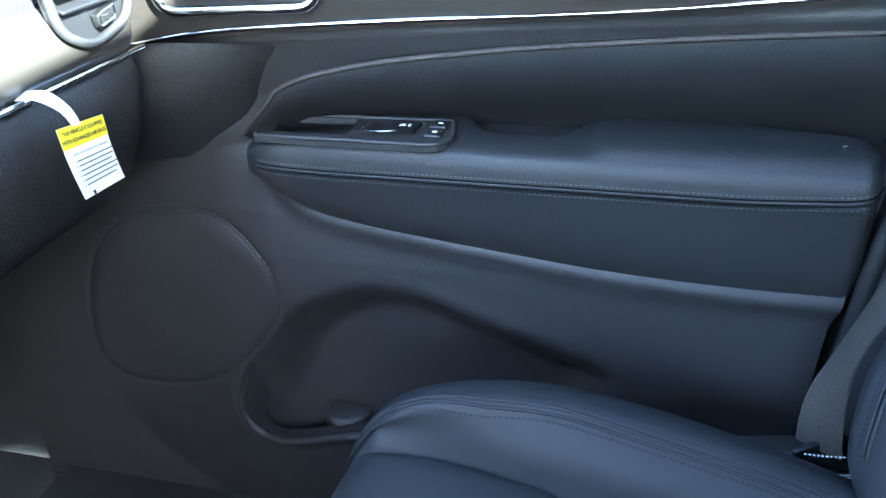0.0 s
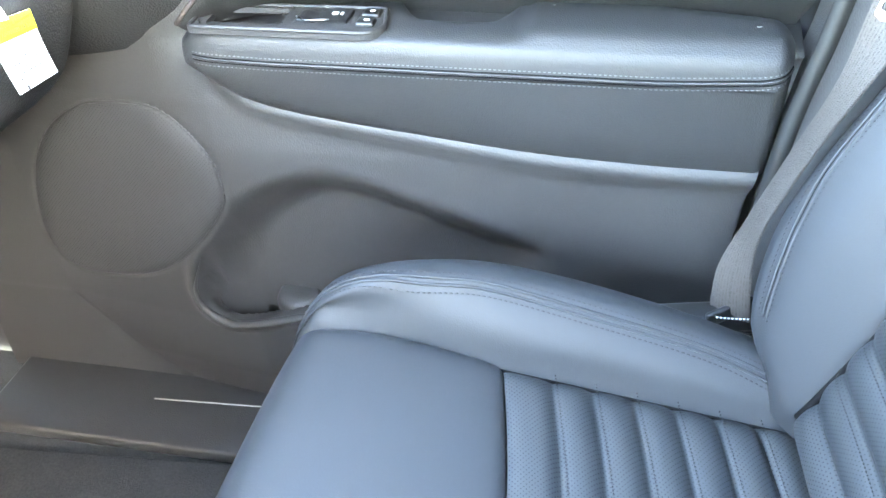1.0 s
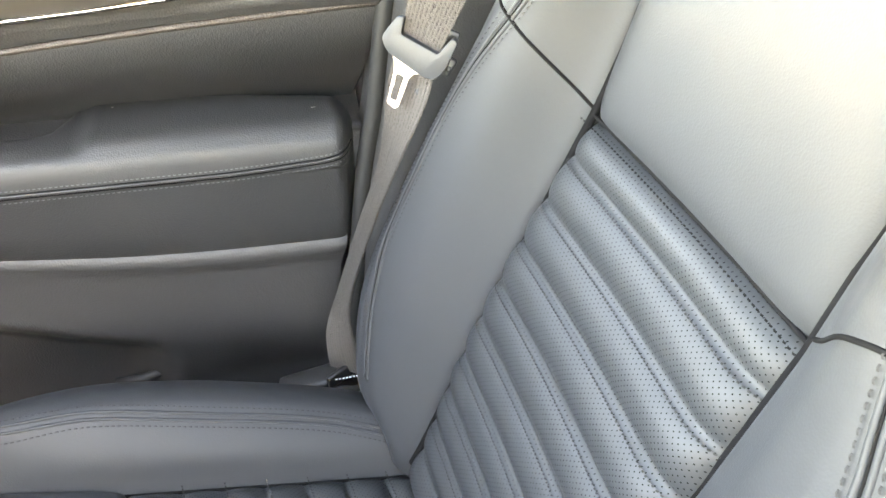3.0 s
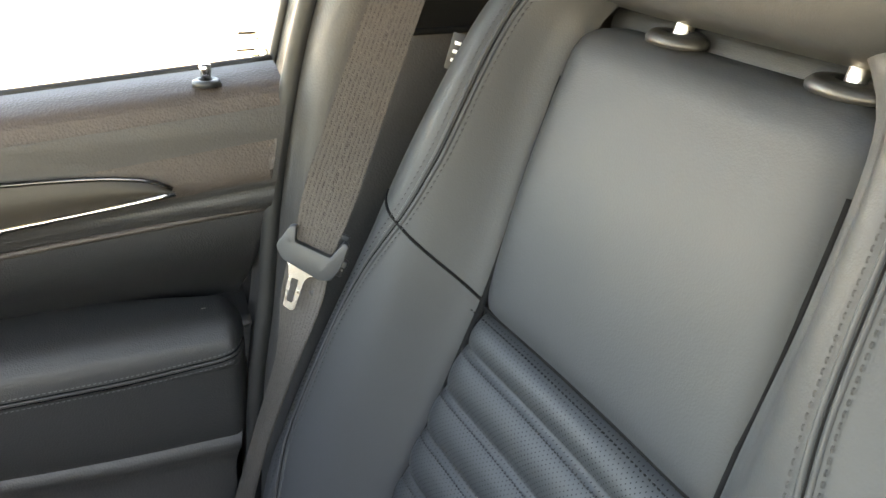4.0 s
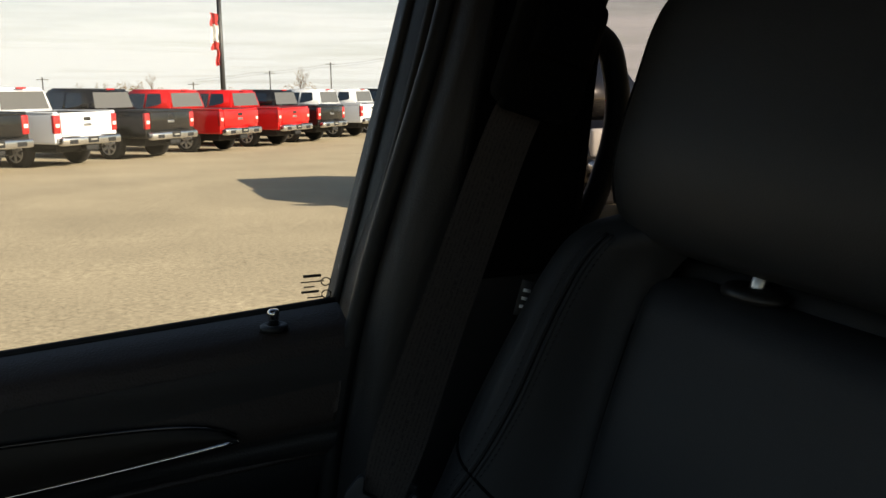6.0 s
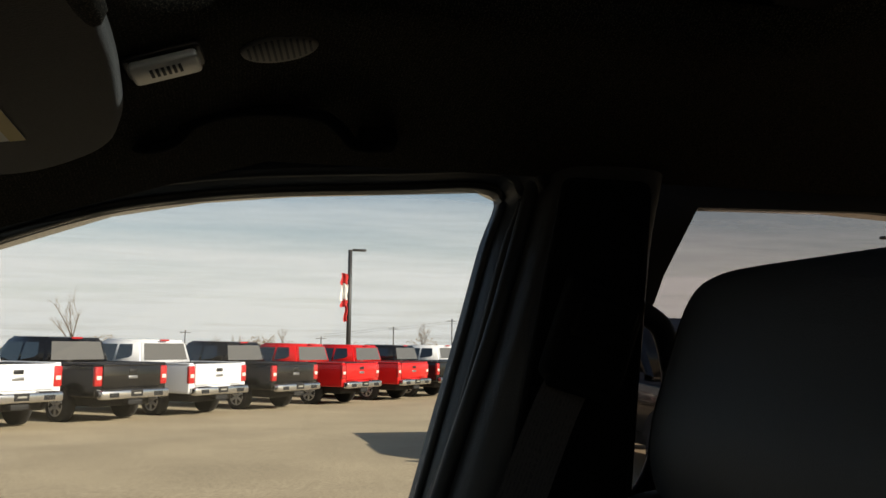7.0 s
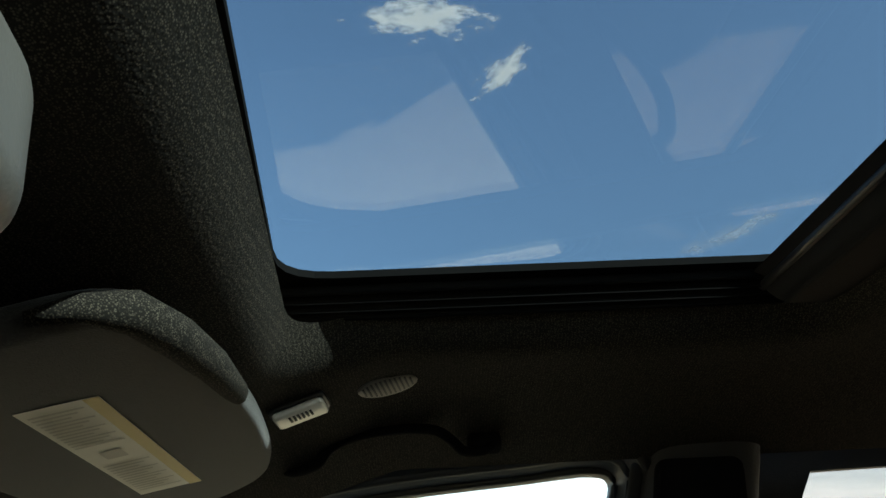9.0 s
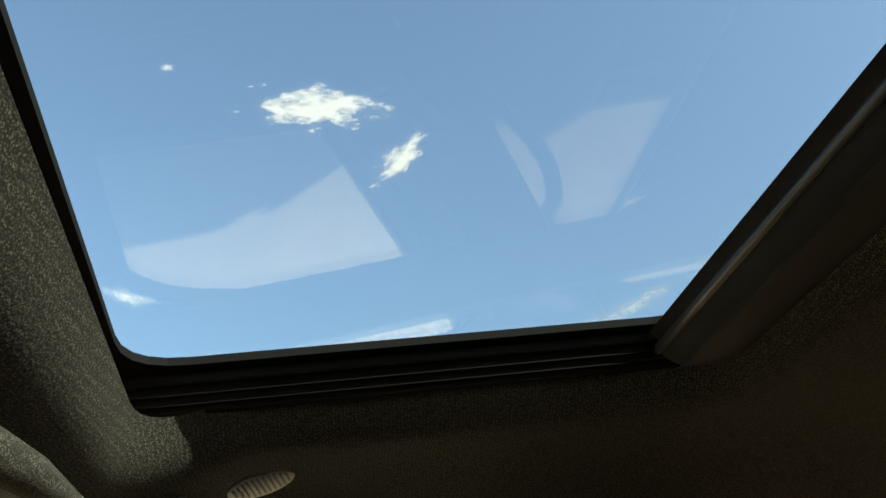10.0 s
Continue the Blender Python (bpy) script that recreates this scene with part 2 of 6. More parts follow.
def net_bm(rows, nu, nv):
    """A smooth surface through a net of points."""
    rows = [spline(r, np.linspace(0, 1, nv)) for r in rows]
    cols = np.array([spline([r[j] for r in rows], np.linspace(0, 1, nu)) for j in range(nv)])
    verts = [tuple(cols[j][i]) for i in range(nu) for j in range(nv)]
    faces = [(i * nv + j, (i + 1) * nv + j, (i + 1) * nv + j + 1, i * nv + j + 1) for i in range(nu - 1) for j in range(nv - 1)]
    return from_data(verts, faces)


def tube_bm(path, radius, sides=8, flat=1.0, closed=False, ref=Vector((0, 0, 1))):
    """A round bar along a path; flat squeezes it in its second direction."""
    p = [Vector(q) for q in path]
    n = len(p)
    verts, faces = [], []
    for i in range(n):
        a, b = (p[i - 1], p[(i + 1) % n]) if closed else (p[max(i - 1, 0)], p[min(i + 1, n - 1)])
        d = (b - a).normalized()
        s = d.cross(ref)
        s = s.normalized() if s.length > 0.05 else d.cross(Vector((1, 0, 0))).normalized()
        u = s.cross(d)
        r = radius[i] if isinstance(radius, (list, tuple)) else radius
        for k in range(sides):
            an = 2 * math.pi * k / sides
            verts.append(p[i] + s * (r * math.cos(an)) + u * (r * flat * math.sin(an)))
    m = n if closed else n - 1
    for i in range(m):
        for k in range(sides):
            j = (i + 1) % n
            faces.append((i * sides + k, i * sides + (k + 1) % sides, j * sides + (k + 1) % sides, j * sides + k))
    if not closed:
        faces += [tuple(range(sides))[::-1], tuple((n - 1) * sides + k for k in range(sides))]
    return from_data(verts, faces)


def rbox_bm(size, bevel=0.003, seg=2, m=None):
    """A box with rounded edges, centred."""
    bm = bmesh.new()
    bmesh.ops.create_cube(bm, size=1)
    bmesh.ops.scale(bm, vec=size, verts=bm.verts)
    if bevel:
        bmesh.ops.bevel(bm, geom=list(bm.edges), offset=bevel, segments=seg, affect="EDGES", profile=0.5)
    if m is not None:
        bm.transform(m)
    return bm


def prism_bm(loop, thick, bevel=0.0, m=None, seg=2):
    """A plate: a loop of (x, y) points, raised by thick along z, with a rounded rim."""
    bm = bmesh.new()
    vs = [bm.verts.new((x, y, 0)) for x, y in loop]
    f = bm.faces.new(vs)
    if f.normal.z < 0:
        f.normal_flip()
    r = bmesh.ops.extrude_face_region(bm, geom=[f])
    top = [g for g in r["geom"] if isinstance(g, bmesh.types.BMVert)]
    bmesh.ops.translate(bm, vec=(0, 0, thick), verts=top)
    bmesh.ops.recalc_face_normals(bm, faces=bm.faces)
    if bevel:
        ed = [e for e in bm.edges if abs(e.verts[0].co.z - e.verts[1].co.z) < 1e-6]
        bmesh.ops.bevel(bm, geom=ed, offset=bevel, segments=seg, affect="EDGES", profile=0.5)
    if m is not None:
        bm.transform(m)
    return bm


def lathe_bm(profile, sides=20, m=None):
    """Turns (radius, z) pairs round the z axis."""
    verts, faces = [], []
    for r, z in profile:
        verts += [(r * math.cos(2 * math.pi * k / sides), r * math.sin(2 * math.pi * k / sides), z) for k in range(sides)]
    for i in range(len(profile) - 1):
        for k in range(sides):
            faces.append((i * sides + k, i * sides + (k + 1) % sides, (i + 1) * sides + (k + 1) % sides, (i + 1) * sides + k))
    faces += [tuple(range(sides))[::-1], tuple((len(profile) - 1) * sides + k for k in range(sides))]
    bm = from_data(verts, faces)
    if m is not None:
        bm.transform(m)
    return bm


def rounded_loop(pts, radius, seg=5):
    """A loop of points with its corners rounded."""
    out = []
    n = len(pts)
    for i in range(n):
        p, a, b = Vector(pts[i]), Vector(pts[i - 1]), Vector(pts[(i + 1) % n])
        r = radius[i] if isinstance(radius, (list, tuple)) else radius
        da, db = (a - p), (b - p)
        ra, rb = min(r, da.length * 0.45), min(r, db.length * 0.45)
        s, e = p + da.normalized() * ra, p + db.normalized() * rb
        for k in range(seg + 1):
            t = k / seg
            out.append(tuple((1 - t) ** 2 * s + 2 * t * (1 - t) * p + t * t * e))
    return out


def plate_hole_bm(outer, holes, thick, m):
    """A plate with openings right through it; loops of (x, y)."""
    bm = bmesh.new()
    edges = []
    for lp in [outer, *holes]:
        vs = [bm.verts.new((x, y, 0)) for x, y in lp]
        edges += [bm.edges.new((vs[i - 1], vs[i])) for i in range(len(vs))]
    bmesh.ops.triangle_fill(bm, edges=edges, use_beauty=True, use_dissolve=False)
    r = bmesh.ops.extrude_face_region(bm, geom=list(bm.faces))
    bmesh.ops.translate(bm, vec=(0, 0, thick), verts=[g for g in r["geom"] if isinstance(g, bmesh.types.BMVert)])
    bmesh.ops.recalc_face_normals(bm, faces=bm.faces)
    bm.transform(m)
    return bm


def resample(path, step):
    p = np.asarray([tuple(q) for q in path], float)
    d = np.concatenate([[0], np.cumsum(np.linalg.norm(np.diff(p, axis=0), axis=1))])
    k = max(2, int(d[-1] / step) + 1)
    t = np.linspace(0, d[-1], k)
    return np.stack([np.interp(t, d, p[:, i]) for i in range(3)], -1)


def stitch_bm(path, normal, pitch=0.0046, length=0.0030, width=0.0010):
    """A row of thread stitches along a path."""
    p = resample(path, pitch)
    nrm = Vector(normal).normalized()
    verts, faces = [], []
    for i in range(len(p) - 1):
        a, b = Vector(p[i]), Vector(p[i + 1])
        d = (b - a).normalized()
        s = d.cross(nrm).normalized() * width * 0.5
        q = a + d * length
        mid = (a + q) / 2 + nrm * 0.0008
        k = len(verts)
        verts += [a + s, a - s, mid - s, mid + s, q - s, q + s]
        faces += [(k, k + 1, k + 2, k + 3), (k + 3, k + 2, k + 4, k + 5)]
    return from_data(verts, faces)


def outline_sd(poly, X, Z):
    """Signed distance to a closed outline, positive inside."""
    p = np.asarray(poly, float)
    q = np.roll(p, -1, 0)
    best = np.full(X.shape, 1e9)
    inside = np.zeros(X.shape, bool)
    for (ax, az), (bx, bz) in zip(p, q):
        ex, ez = bx - ax, bz - az
        t = np.clip(((X - ax) * ex + (Z - az) * ez) / (ex * ex + ez * ez + 1e-12), 0, 1)
        best = np.minimum(best, np.hypot(X - ax - t * ex, Z - az - t * ez))
        cross = ((az > Z) != (bz > Z)) & (X < (bx - ax) * (Z - az) / (bz - az + 1e-12) + ax)
        inside ^= cross
    return np.where(inside, best, -best)


def sstep(a, b, x):
    t = np.clip((x - a) / (b - a), 0, 1)
    return t * t * (3 - 2 * t)


def text_bm(words, size, m, extrude=0.0, bold=0.0):
    """Flat lettering as a mesh, centred on its line."""
    cu = bpy.data.curves.new("lettering", "FONT")
    cu.body, cu.size, cu.extrude, cu.align_x, cu.align_y = words, size, extrude, "CENTER", "CENTER"
    cu.resolution_u = 2
    cu.offset = bold
    ob = bpy.data.objects.new("lettering", cu)
    me = bpy.data.meshes.new_from_object(ob)
    bm = bmesh.new()
    bm.from_mesh(me)
    bm.transform(m)
    bpy.data.objects.remove(ob)
    bpy.data.meshes.remove(me)
    bpy.data.curves.remove(cu)
    return bm


def joined(*bms):
    out = bmesh.new()
    for b in bms:
        me = bpy.data.meshes.new("tmp")
        b.to_mesh(me)
        b.free()
        out.from_mesh(me)
        bpy.data.meshes.remove(me)
    return out


def axes_matrix(origin, x, y):
    """A frame at origin whose plane is spanned by x and y."""
    x, y = Vector(x).normalized(), Vector(y)
    z = x.cross(y).normalized()
    y = z.cross(x)
    return Matrix(((x.x, y.x, z.x, origin[0]), (x.y, y.y, z.y, origin[1]), (x.z, y.z, z.z, origin[2]), (0, 0, 0, 1)))


CENTRE = -0.36  # the car's middle line, y

# ---- the car's shell ----
FRONT_WINDOW = [(0.030, 1.235), (0.063, 1.352), (0.101, 1.485), (0.127, 1.580), (0.144, 1.631), (0.116, 1.643), (0.038, 1.637), (-0.085, 1.628), (-0.174, 1.617),
                (-0.26, 1.599), (-0.37, 1.558), (-0.472, 1.508), (-0.60, 1.43), (-0.72, 1.345), (-0.82, 1.27), (-0.84, 1.20), (-0.45, 1.215)]
REAR_WINDOW = [(0.250, 1.285), (0.273, 1.37), (0.286, 1.446), (0.296, 1.49), (0.318, 1.525), (0.330, 1.555), (0.352, 1.604), (0.374, 1.643), (0.6, 1.648), (1.0, 1.63), (1.18, 1.57), (1.24, 1.48), (1.2, 1.29)]
BODY = material("car_paint", (0.05, 0.05, 0.055), 0.25, coat=1.0, var=0.03, var_scale=3)


def body_side(name, y):
    outer = [(-1.25, 0.35), (-1.25, 1.18), (-0.98, 1.24), (-0.60, 1.70), (-0.4, 1.778), (2.55, 1.778), (2.78, 1.25), (2.78, 0.35)]
    bm = plate_hole_bm(outer, [[(-0.35 + (x + 0.35) * 1.05, 1.42 + (z - 1.42) * 1.04) for x, z in FRONT_WINDOW], [(0.75 + (x - 0.75) * 1.02, z) for x, z in REAR_WINDOW]], 0.03, axes_matrix((0, y, 0), (1, 0, 0), (0, 0, 1)))
    return tagged(part(name, bm, BODY, smooth=False), "painted steel body side of the car with window openings", "car body", kind="structure")


body_side("wall_right", 0.478)
body_side("wall_left", 2 * CENTRE - 0.415)


def glass_pane(name, outline, y, mat, label):
    bm = prism_bm(outline, 0.004, m=axes_matrix((0, y, 0), (1, 0, 0), (0, 0, 1)))
    ob = tagged(part(name, bm, mat, smooth=False), label, "window", kind="structure")
    ob.visible_shadow = False
    return ob


glass_pane("window_1", FRONT_WINDOW, 0.412, GLASS, "clear side window glass of the front passenger door")
glass_pane("window_2", REAR_WINDOW, 0.412, TINT, "dark tinted glass of the rear passenger door")
glass_pane("window_3", FRONT_WINDOW, 2 * CENTRE - 0.412, GLASS, "clear side window glass of the driver's door")
# out of view; darkened and shadow-casting so less sun gets in
glass_pane("window_4", REAR_WINDOW, 2 * CENTRE - 0.412, SUN_STOP_GLASS, "unseen glass of the rear driver's side door, darkened to hold off sun").visible_shadow = True

# roof skin with the sunroof's opening
SUNROOF = rounded_loop([(-0.102, CENTRE - 0.375), (0.272, CENTRE - 0.375), (0.228, CENTRE + 0.375), (-0.178, CENTRE + 0.375)], [0.045, 0.045, 0.024, 0.045])
roof_outer = [(-0.60, CENTRE - 0.835), (2.6, CENTRE - 0.835), (2.6, CENTRE + 0.835), (-0.60, CENTRE + 0.835)]
tagged(part("roof", plate_hole_bm(roof_outer, [rounded_loop([(-0.37, CENTRE - 0.56), (0.45, CENTRE - 0.56), (0.45, CENTRE + 0.56), (-0.37, CENTRE + 0.56)], 0.03)], 0.015, Matrix.Translation((0, 0, 1.780))), BODY, smooth=False), "painted steel roof skin with a sunroof opening", "roof", kind="structure")
tagged(part("kick_panel", rbox_bm((0.30, 0.012, 0.78), 0.004, m=pose(-1.075, 0.439, 0.80)), PLASTIC), "black plastic kick panel at the end of the footwell", "kick panel", kind="structure")
# front: cowl and firewall; rear: tailgate with its window
bm = joined(rbox_bm((0.04, 1.58, 0.85), 0, m=pose(-1.24, CENTRE, 0.775)), rbox_bm((0.3, 1.58, 0.03), 0, m=pose(-1.11, CENTRE, 1.185)))
tagged(part("wall_front", bm, BLACK, smooth=False), "black firewall and cowl closing the footwell", "firewall", kind="structure")
bm = plate_hole_bm([(CENTRE - 0.79, 0.35), (CENTRE + 0.79, 0.35), (CENTRE + 0.79, 1.778), (CENTRE - 0.79, 1.778)],
                   [rounded_loop([(CENTRE - 0.55, 1.2), (CENTRE + 0.55, 1.2), (CENTRE + 0.5, 1.6), (CENTRE - 0.5, 1.6)], 0.05)], 0.03, axes_matrix((2.75, 0, 0), (0, 1, 0), (0, 0, 1)))
tagged(part("wall_back", bm, BLACK, smooth=False), "dark tailgate lining with a rear window opening", "tailgate", kind="structure")
tagged(part("floor", net_bm([[(x, CENTRE - 0.80, 0.43), (x, CENTRE - 0.2, 0.425), (x, CENTRE, 0.47), (x, CENTRE + 0.2, 0.425), (x, CENTRE + 0.5, 0.42), (x, 0.43, 0.43)]
                             for x in (-1.25, -0.9, -0.4, 0.2, 1.0, 2.77)], 30, 40), CARPET), "black carpeted car floor with a low tunnel", "floor", kind="structure")
ws = grid_bm(lambda u, v: (-1.16 + 0.61 * u + 0.05 * (1 - v * v) * -1, CENTRE + v * (0.78 - 0.1 * u), 1.20 + 0.455 * u), np.linspace(0, 1, 8), np.linspace(-1, 1, 12))
windscreen = tagged(part("window_5", ws, GLASS), "clear raked windscreen glass", "windscreen", kind="structure")
windscreen.visible_shadow = False

# ---- headliner, with a rolled lip round the sunroof ----
OPEN_LOOP = rounded_loop([(-0.105, CENTRE - 0.418), (0.30, CENTRE - 0.418), (0.262, CENTRE + 0.414), (-0.173, CENTRE + 0.414)], 0.06, 8)


def liner_z(x, y):
    a = abs(y - CENTRE)
    z = 1.694 - 0.047 * max(0, (a - 0.46) / 0.245) ** 2
    f = max(0.0, -0.10 - x)
    return z - 0.30 * f - 0.10 * f * f


def outer_point(p):
    d = Vector((p[0] - 0.1, p[1] - CENTRE))
    lim = []
    for comp, lo, hi in ((d.x, -0.62, 2.25), (d.y, -0.705, 0.705)):
        if abs(comp) > 1e-6:
            lim.append((hi if comp > 0 else lo) / comp)
    k = min(lim)
    return (0.1 + d.x * k, CENTRE + d.y * k)




def headliner():
    loop = []
    for i in range(len(OPEN_LOOP)):
        a, b = OPEN_LOOP[i - 1], OPEN_LOOP[i]
        k = max(1, int((Vector(a) - Vector(b)).length / 0.03))
        loop += [(a[0] + (b[0] - a[0]) * j / k, a[1] + (b[1] - a[1]) * j / k) for j in range(1, k + 1)]
    rings = [0, 0.004, 0.012, 0.022, 0.034, 0.05, 0.07, 0.10, 0.13, 0.17, 0.21, 0.25]
    verts, faces = [], []
    n = len(loop)
    for p in loop:
        o = outer_point(p)
        L = math.hypot(o[0] - p[0], o[1] - p[1])
        for r in rings:
            w = min(r / L, 1) if r < 0.24 else 1.0
            x, y = p[0] + (o[0] - p[0]) * w, p[1] + (o[1] - p[1]) * w
            lip = 0.034 * math.exp(-((r / 0.018) ** 1.3))
            verts.append((x, y, liner_z(x, y) + lip))
    k = len(rings)
    for i in range(n):
        j = (i + 1) % n
        for q in range(k - 1):
            faces.append((i * k + q, i * k + q + 1, j * k + q + 1, j * k + q))
    return from_data(verts, faces)


def headliner_dense():
    """Rings far out are split, so that the liner follows its crown."""
    bm = headliner()
    long = [e for e in bm.edges if e.calc_length() > 0.2]
    bmesh.ops.subdivide_edges(bm, edges=long, cuts=8)
    for v in bm.verts:
        if v.co.z < liner_z(v.co.x, v.co.y) + 0.02 and (abs(v.co.y - CENTRE) > 0.46 or v.co.x < -0.2 or v.co.x > 0.3):
            v.co.z = min(v.co.z, liner_z(v.co.x, v.co.y) + 0.034) if v.co.z > liner_z(v.co.x, v.co.y) else liner_z(v.co.x, v.co.y)
    bmesh.ops.recalc_face_normals(bm, faces=bm.faces)
    return bm


tagged(part("ceiling", headliner_dense(), HEADLINER), "dark knit fabric headliner with a rolled edge round the sunroof", "headliner", kind="structure")

# ---- sunroof ----
sunroof = thing("sunroof", "tinted glass sunroof in a black ribbed frame, closed", "sunroof", (0.03, CENTRE, 1.73))
frame_outer = [(-0.25, CENTRE - 0.47), (0.42, CENTRE - 0.47), (0.42, CENTRE + 0.47), (-0.25, CENTRE + 0.47)]
part("frame", plate_hole_bm(frame_outer, [SUNROOF], 0.006, Matrix.Translation((0, 0, 1.738))), RAILBLACK, sunroof, smooth=False)
part("pane", prism_bm([(-0.36, CENTRE - 0.55), (0.44, CENTRE - 0.55), (0.44, CENTRE + 0.55), (-0.36, CENTRE + 0.55)], 0.004, m=pose(0.0, 0, 1.772, 0, -4.2)), ROOFGLASS, sunroof, "blue-grey tinted roof glass", smooth=False)
for side in (1, -1):
    y0 = CENTRE + side * 0.385
    for i, (dy, dz, w) in enumerate(((0.003, -0.004, 0.005), (0.012, -0.008, 0.004), (0.021, -0.012, 0.004), (0.030, -0.016, 0.005))):
        part("rail", rbox_bm((0.50, w, 0.008), 0.002, m=pose(0.02, y0 + side * dy, 1.737 + dz)), RAILBLACK, sunroof)
    part("channel", rbox_bm((0.46, 0.004, 0.018), 0.001, m=pose(0.05, CENTRE + side * 0.421, 1.734)), RUBBER, sunroof)
# the blind drawn back behind the glass, with a rounded pull edge
bm = net_bm([[(x + 0.022 * (1 - k), CENTRE + k * 0.40, z) for k in (-1, -0.5, 0, 0.5, 1)] for x, z in ((0.200, 1.734), (0.209, 1.729), (0.217, 1.720), (0.227, 1.713), (0.247, 1.711), (0.45, 1.713))], 26, 12)
part("blind", bm, material("blind_fabric", (0.009, 0.0085, 0.008), 0.8, spec=0.2, bump=0.4, bump_scale=900, var=0.1), sunroof, "dark fabric roller blind drawn back")
part("blind_bar", tube_bm([(0.212 + 0.022 * (1 - k), CENTRE + k * 0.40, 1.727) for k in np.linspace(-1, 1, 9)], 0.004, 8), BLACK, sunroof)
# ---- passenger door ----
ridge_z = smooth_table([-0.605, -0.600, -0.585, -0.565, -0.537, -0.477, -0.36, -0.246, -0.137, -0.03, 0.05], [0.998, 0.983, 0.962, 0.946, 0.934, 0.922, 0.907, 0.894, 0.888, 0.887, 0.887])
POCKET = [(-0.678, 0.657), (-0.676, 0.625), (-0.66, 0.608), (-0.63, 0.606), (-0.581, 0.622), (-0.517, 0.642), (-0.40, 0.645), (-0.28, 0.665), (-0.235, 0.705), (-0.222, 0.75), (-0.240, 0.782), (-0.306, 0.806),
          (-0.398, 0.84), (-0.466, 0.857), (-0.519, 0.851), (-0.577, 0.819), (-0.62, 0.776), (-0.66, 0.715)]
SPEAKER = [(-0.772, 0.908), (-0.733, 0.917), (-0.677, 0.919), (-0.639, 0.9), (-0.611, 0.868), (-0.601, 0.831), (-0.612, 0.79), (-0.671, 0.718), (-0.736, 0.67), (-0.807, 0.649),
           (-0.866, 0.648), (-0.897, 0.683), (-0.894, 0.743), (-0.87, 0.813), (-0.827, 0.871)]


insert_top = smooth_table([-0.606, -0.594, -0.575, -0.563, -0.536, -0.503, -0.441, -0.318, -0.176, -0.049, 0.03], [1.022, 1.036, 1.055, 1.069, 1.082, 1.091, 1.103, 1.118, 1.130, 1.138, 1.143])


def sill_z(x):
    return 1.266 + 0.066 * (x - 0.018)


def ease(pts, n=90):
    """A closed outline rounded through its points."""
    p = list(pts) + [pts[0], pts[1]]
    q = spline(p, np.linspace(0, 1, n + 12))
    keep = q[(np.linspace(0, 1, n + 12) * (len(p) - 1) >= 1) & (np.linspace(0, 1, n + 12) * (len(p) - 1) < len(p) - 1)]
    return [tuple(a) for a in keep]


POCKET_S, SPEAKER_S = ease(POCKET), ease(SPEAKER)


def door_y(X, Z):
    """How far out the door lining lies."""
    y = np.interp(Z, [0.42, 0.50, 0.60, 0.75, 0.88, 0.93, 1.0, 1.05, 1.10, 1.135, 1.15, 1.17, 1.22, 1.27], [0.392, 0.375, 0.362, 0.352, 0.346, 0.352, 0.375, 0.372, 0.352, 0.337, 0.327, 0.324, 0.326, 0.336])
    front = np.clip((-0.60 - X) / 0.30, 0, 1)
    y = y + 0.045 * front * (Z < 1.2) * sstep(1.13, 0.95, Z)
    # ahead of the armrest the lining swells into a rounded shoulder
    sh = np.exp(-(((Z - 1.02 + 0.25 * (-0.62 - X)) / 0.05) ** 2)) * sstep(-0.60, -0.66, X) * sstep(-0.95, -0.75, X)
    y = y - 0.022 * sh
    rz = np.vectorize(ridge_z)(X)
    d = Z - rz
    aft = sstep(-0.615, -0.595, X)
    y = y - aft * 0.007 * np.exp(-((d / 0.013) ** 2)) + aft * 0.006 * sstep(0.004, 0.03, d) * (Z < 1.0)
    # behind the armrest and the insert the lining stands back
    y = y + 0.085 * sstep(-0.600, -0.586, X) * sstep(1.0, 1.02, Z) * sstep(-0.004, -0.022, Z - np.vectorize(insert_top)(X))
    s = outline_sd(POCKET_S, X, Z)
    low = sstep(0.74, 0.67, Z)
    y = y + 0.052 * ((1 - low) * sstep(-0.004, 0.062, s) + low * sstep(-0.002, 0.012, s)) - (0.001 + 0.004 * low) * np.exp(-(((s + 0.008) / 0.007) ** 2))
    k = outline_sd(SPEAKER_S, X, Z)
    y = y + 0.0035 * np.exp(-((k / 0.0025) ** 2)) - 0.003 * sstep(0.0, 0.004, k)
    # a moulded hollow behind the pocket, under the seat's side
    y = y + 0.018 * np.exp(-(((X + 0.10) / 0.09) ** 2 + ((Z - 0.70) / 0.05) ** 2))
    y = np.where(X < -0.6, np.minimum(y, 0.408), y)
    # groove under the top pad
    g = Z - (1.162 + 0.07 * X)
    y = y + 0.004 * np.exp(-((g / 0.0025) ** 2)) * (X > -0.7)
    return y


def door_rear(z):
    return table([0.42, 0.875, 1.036, 1.163, 1.262, 1.30], [-0.06, -0.037, 0.0, 0.015, 0.036, 0.04], z)


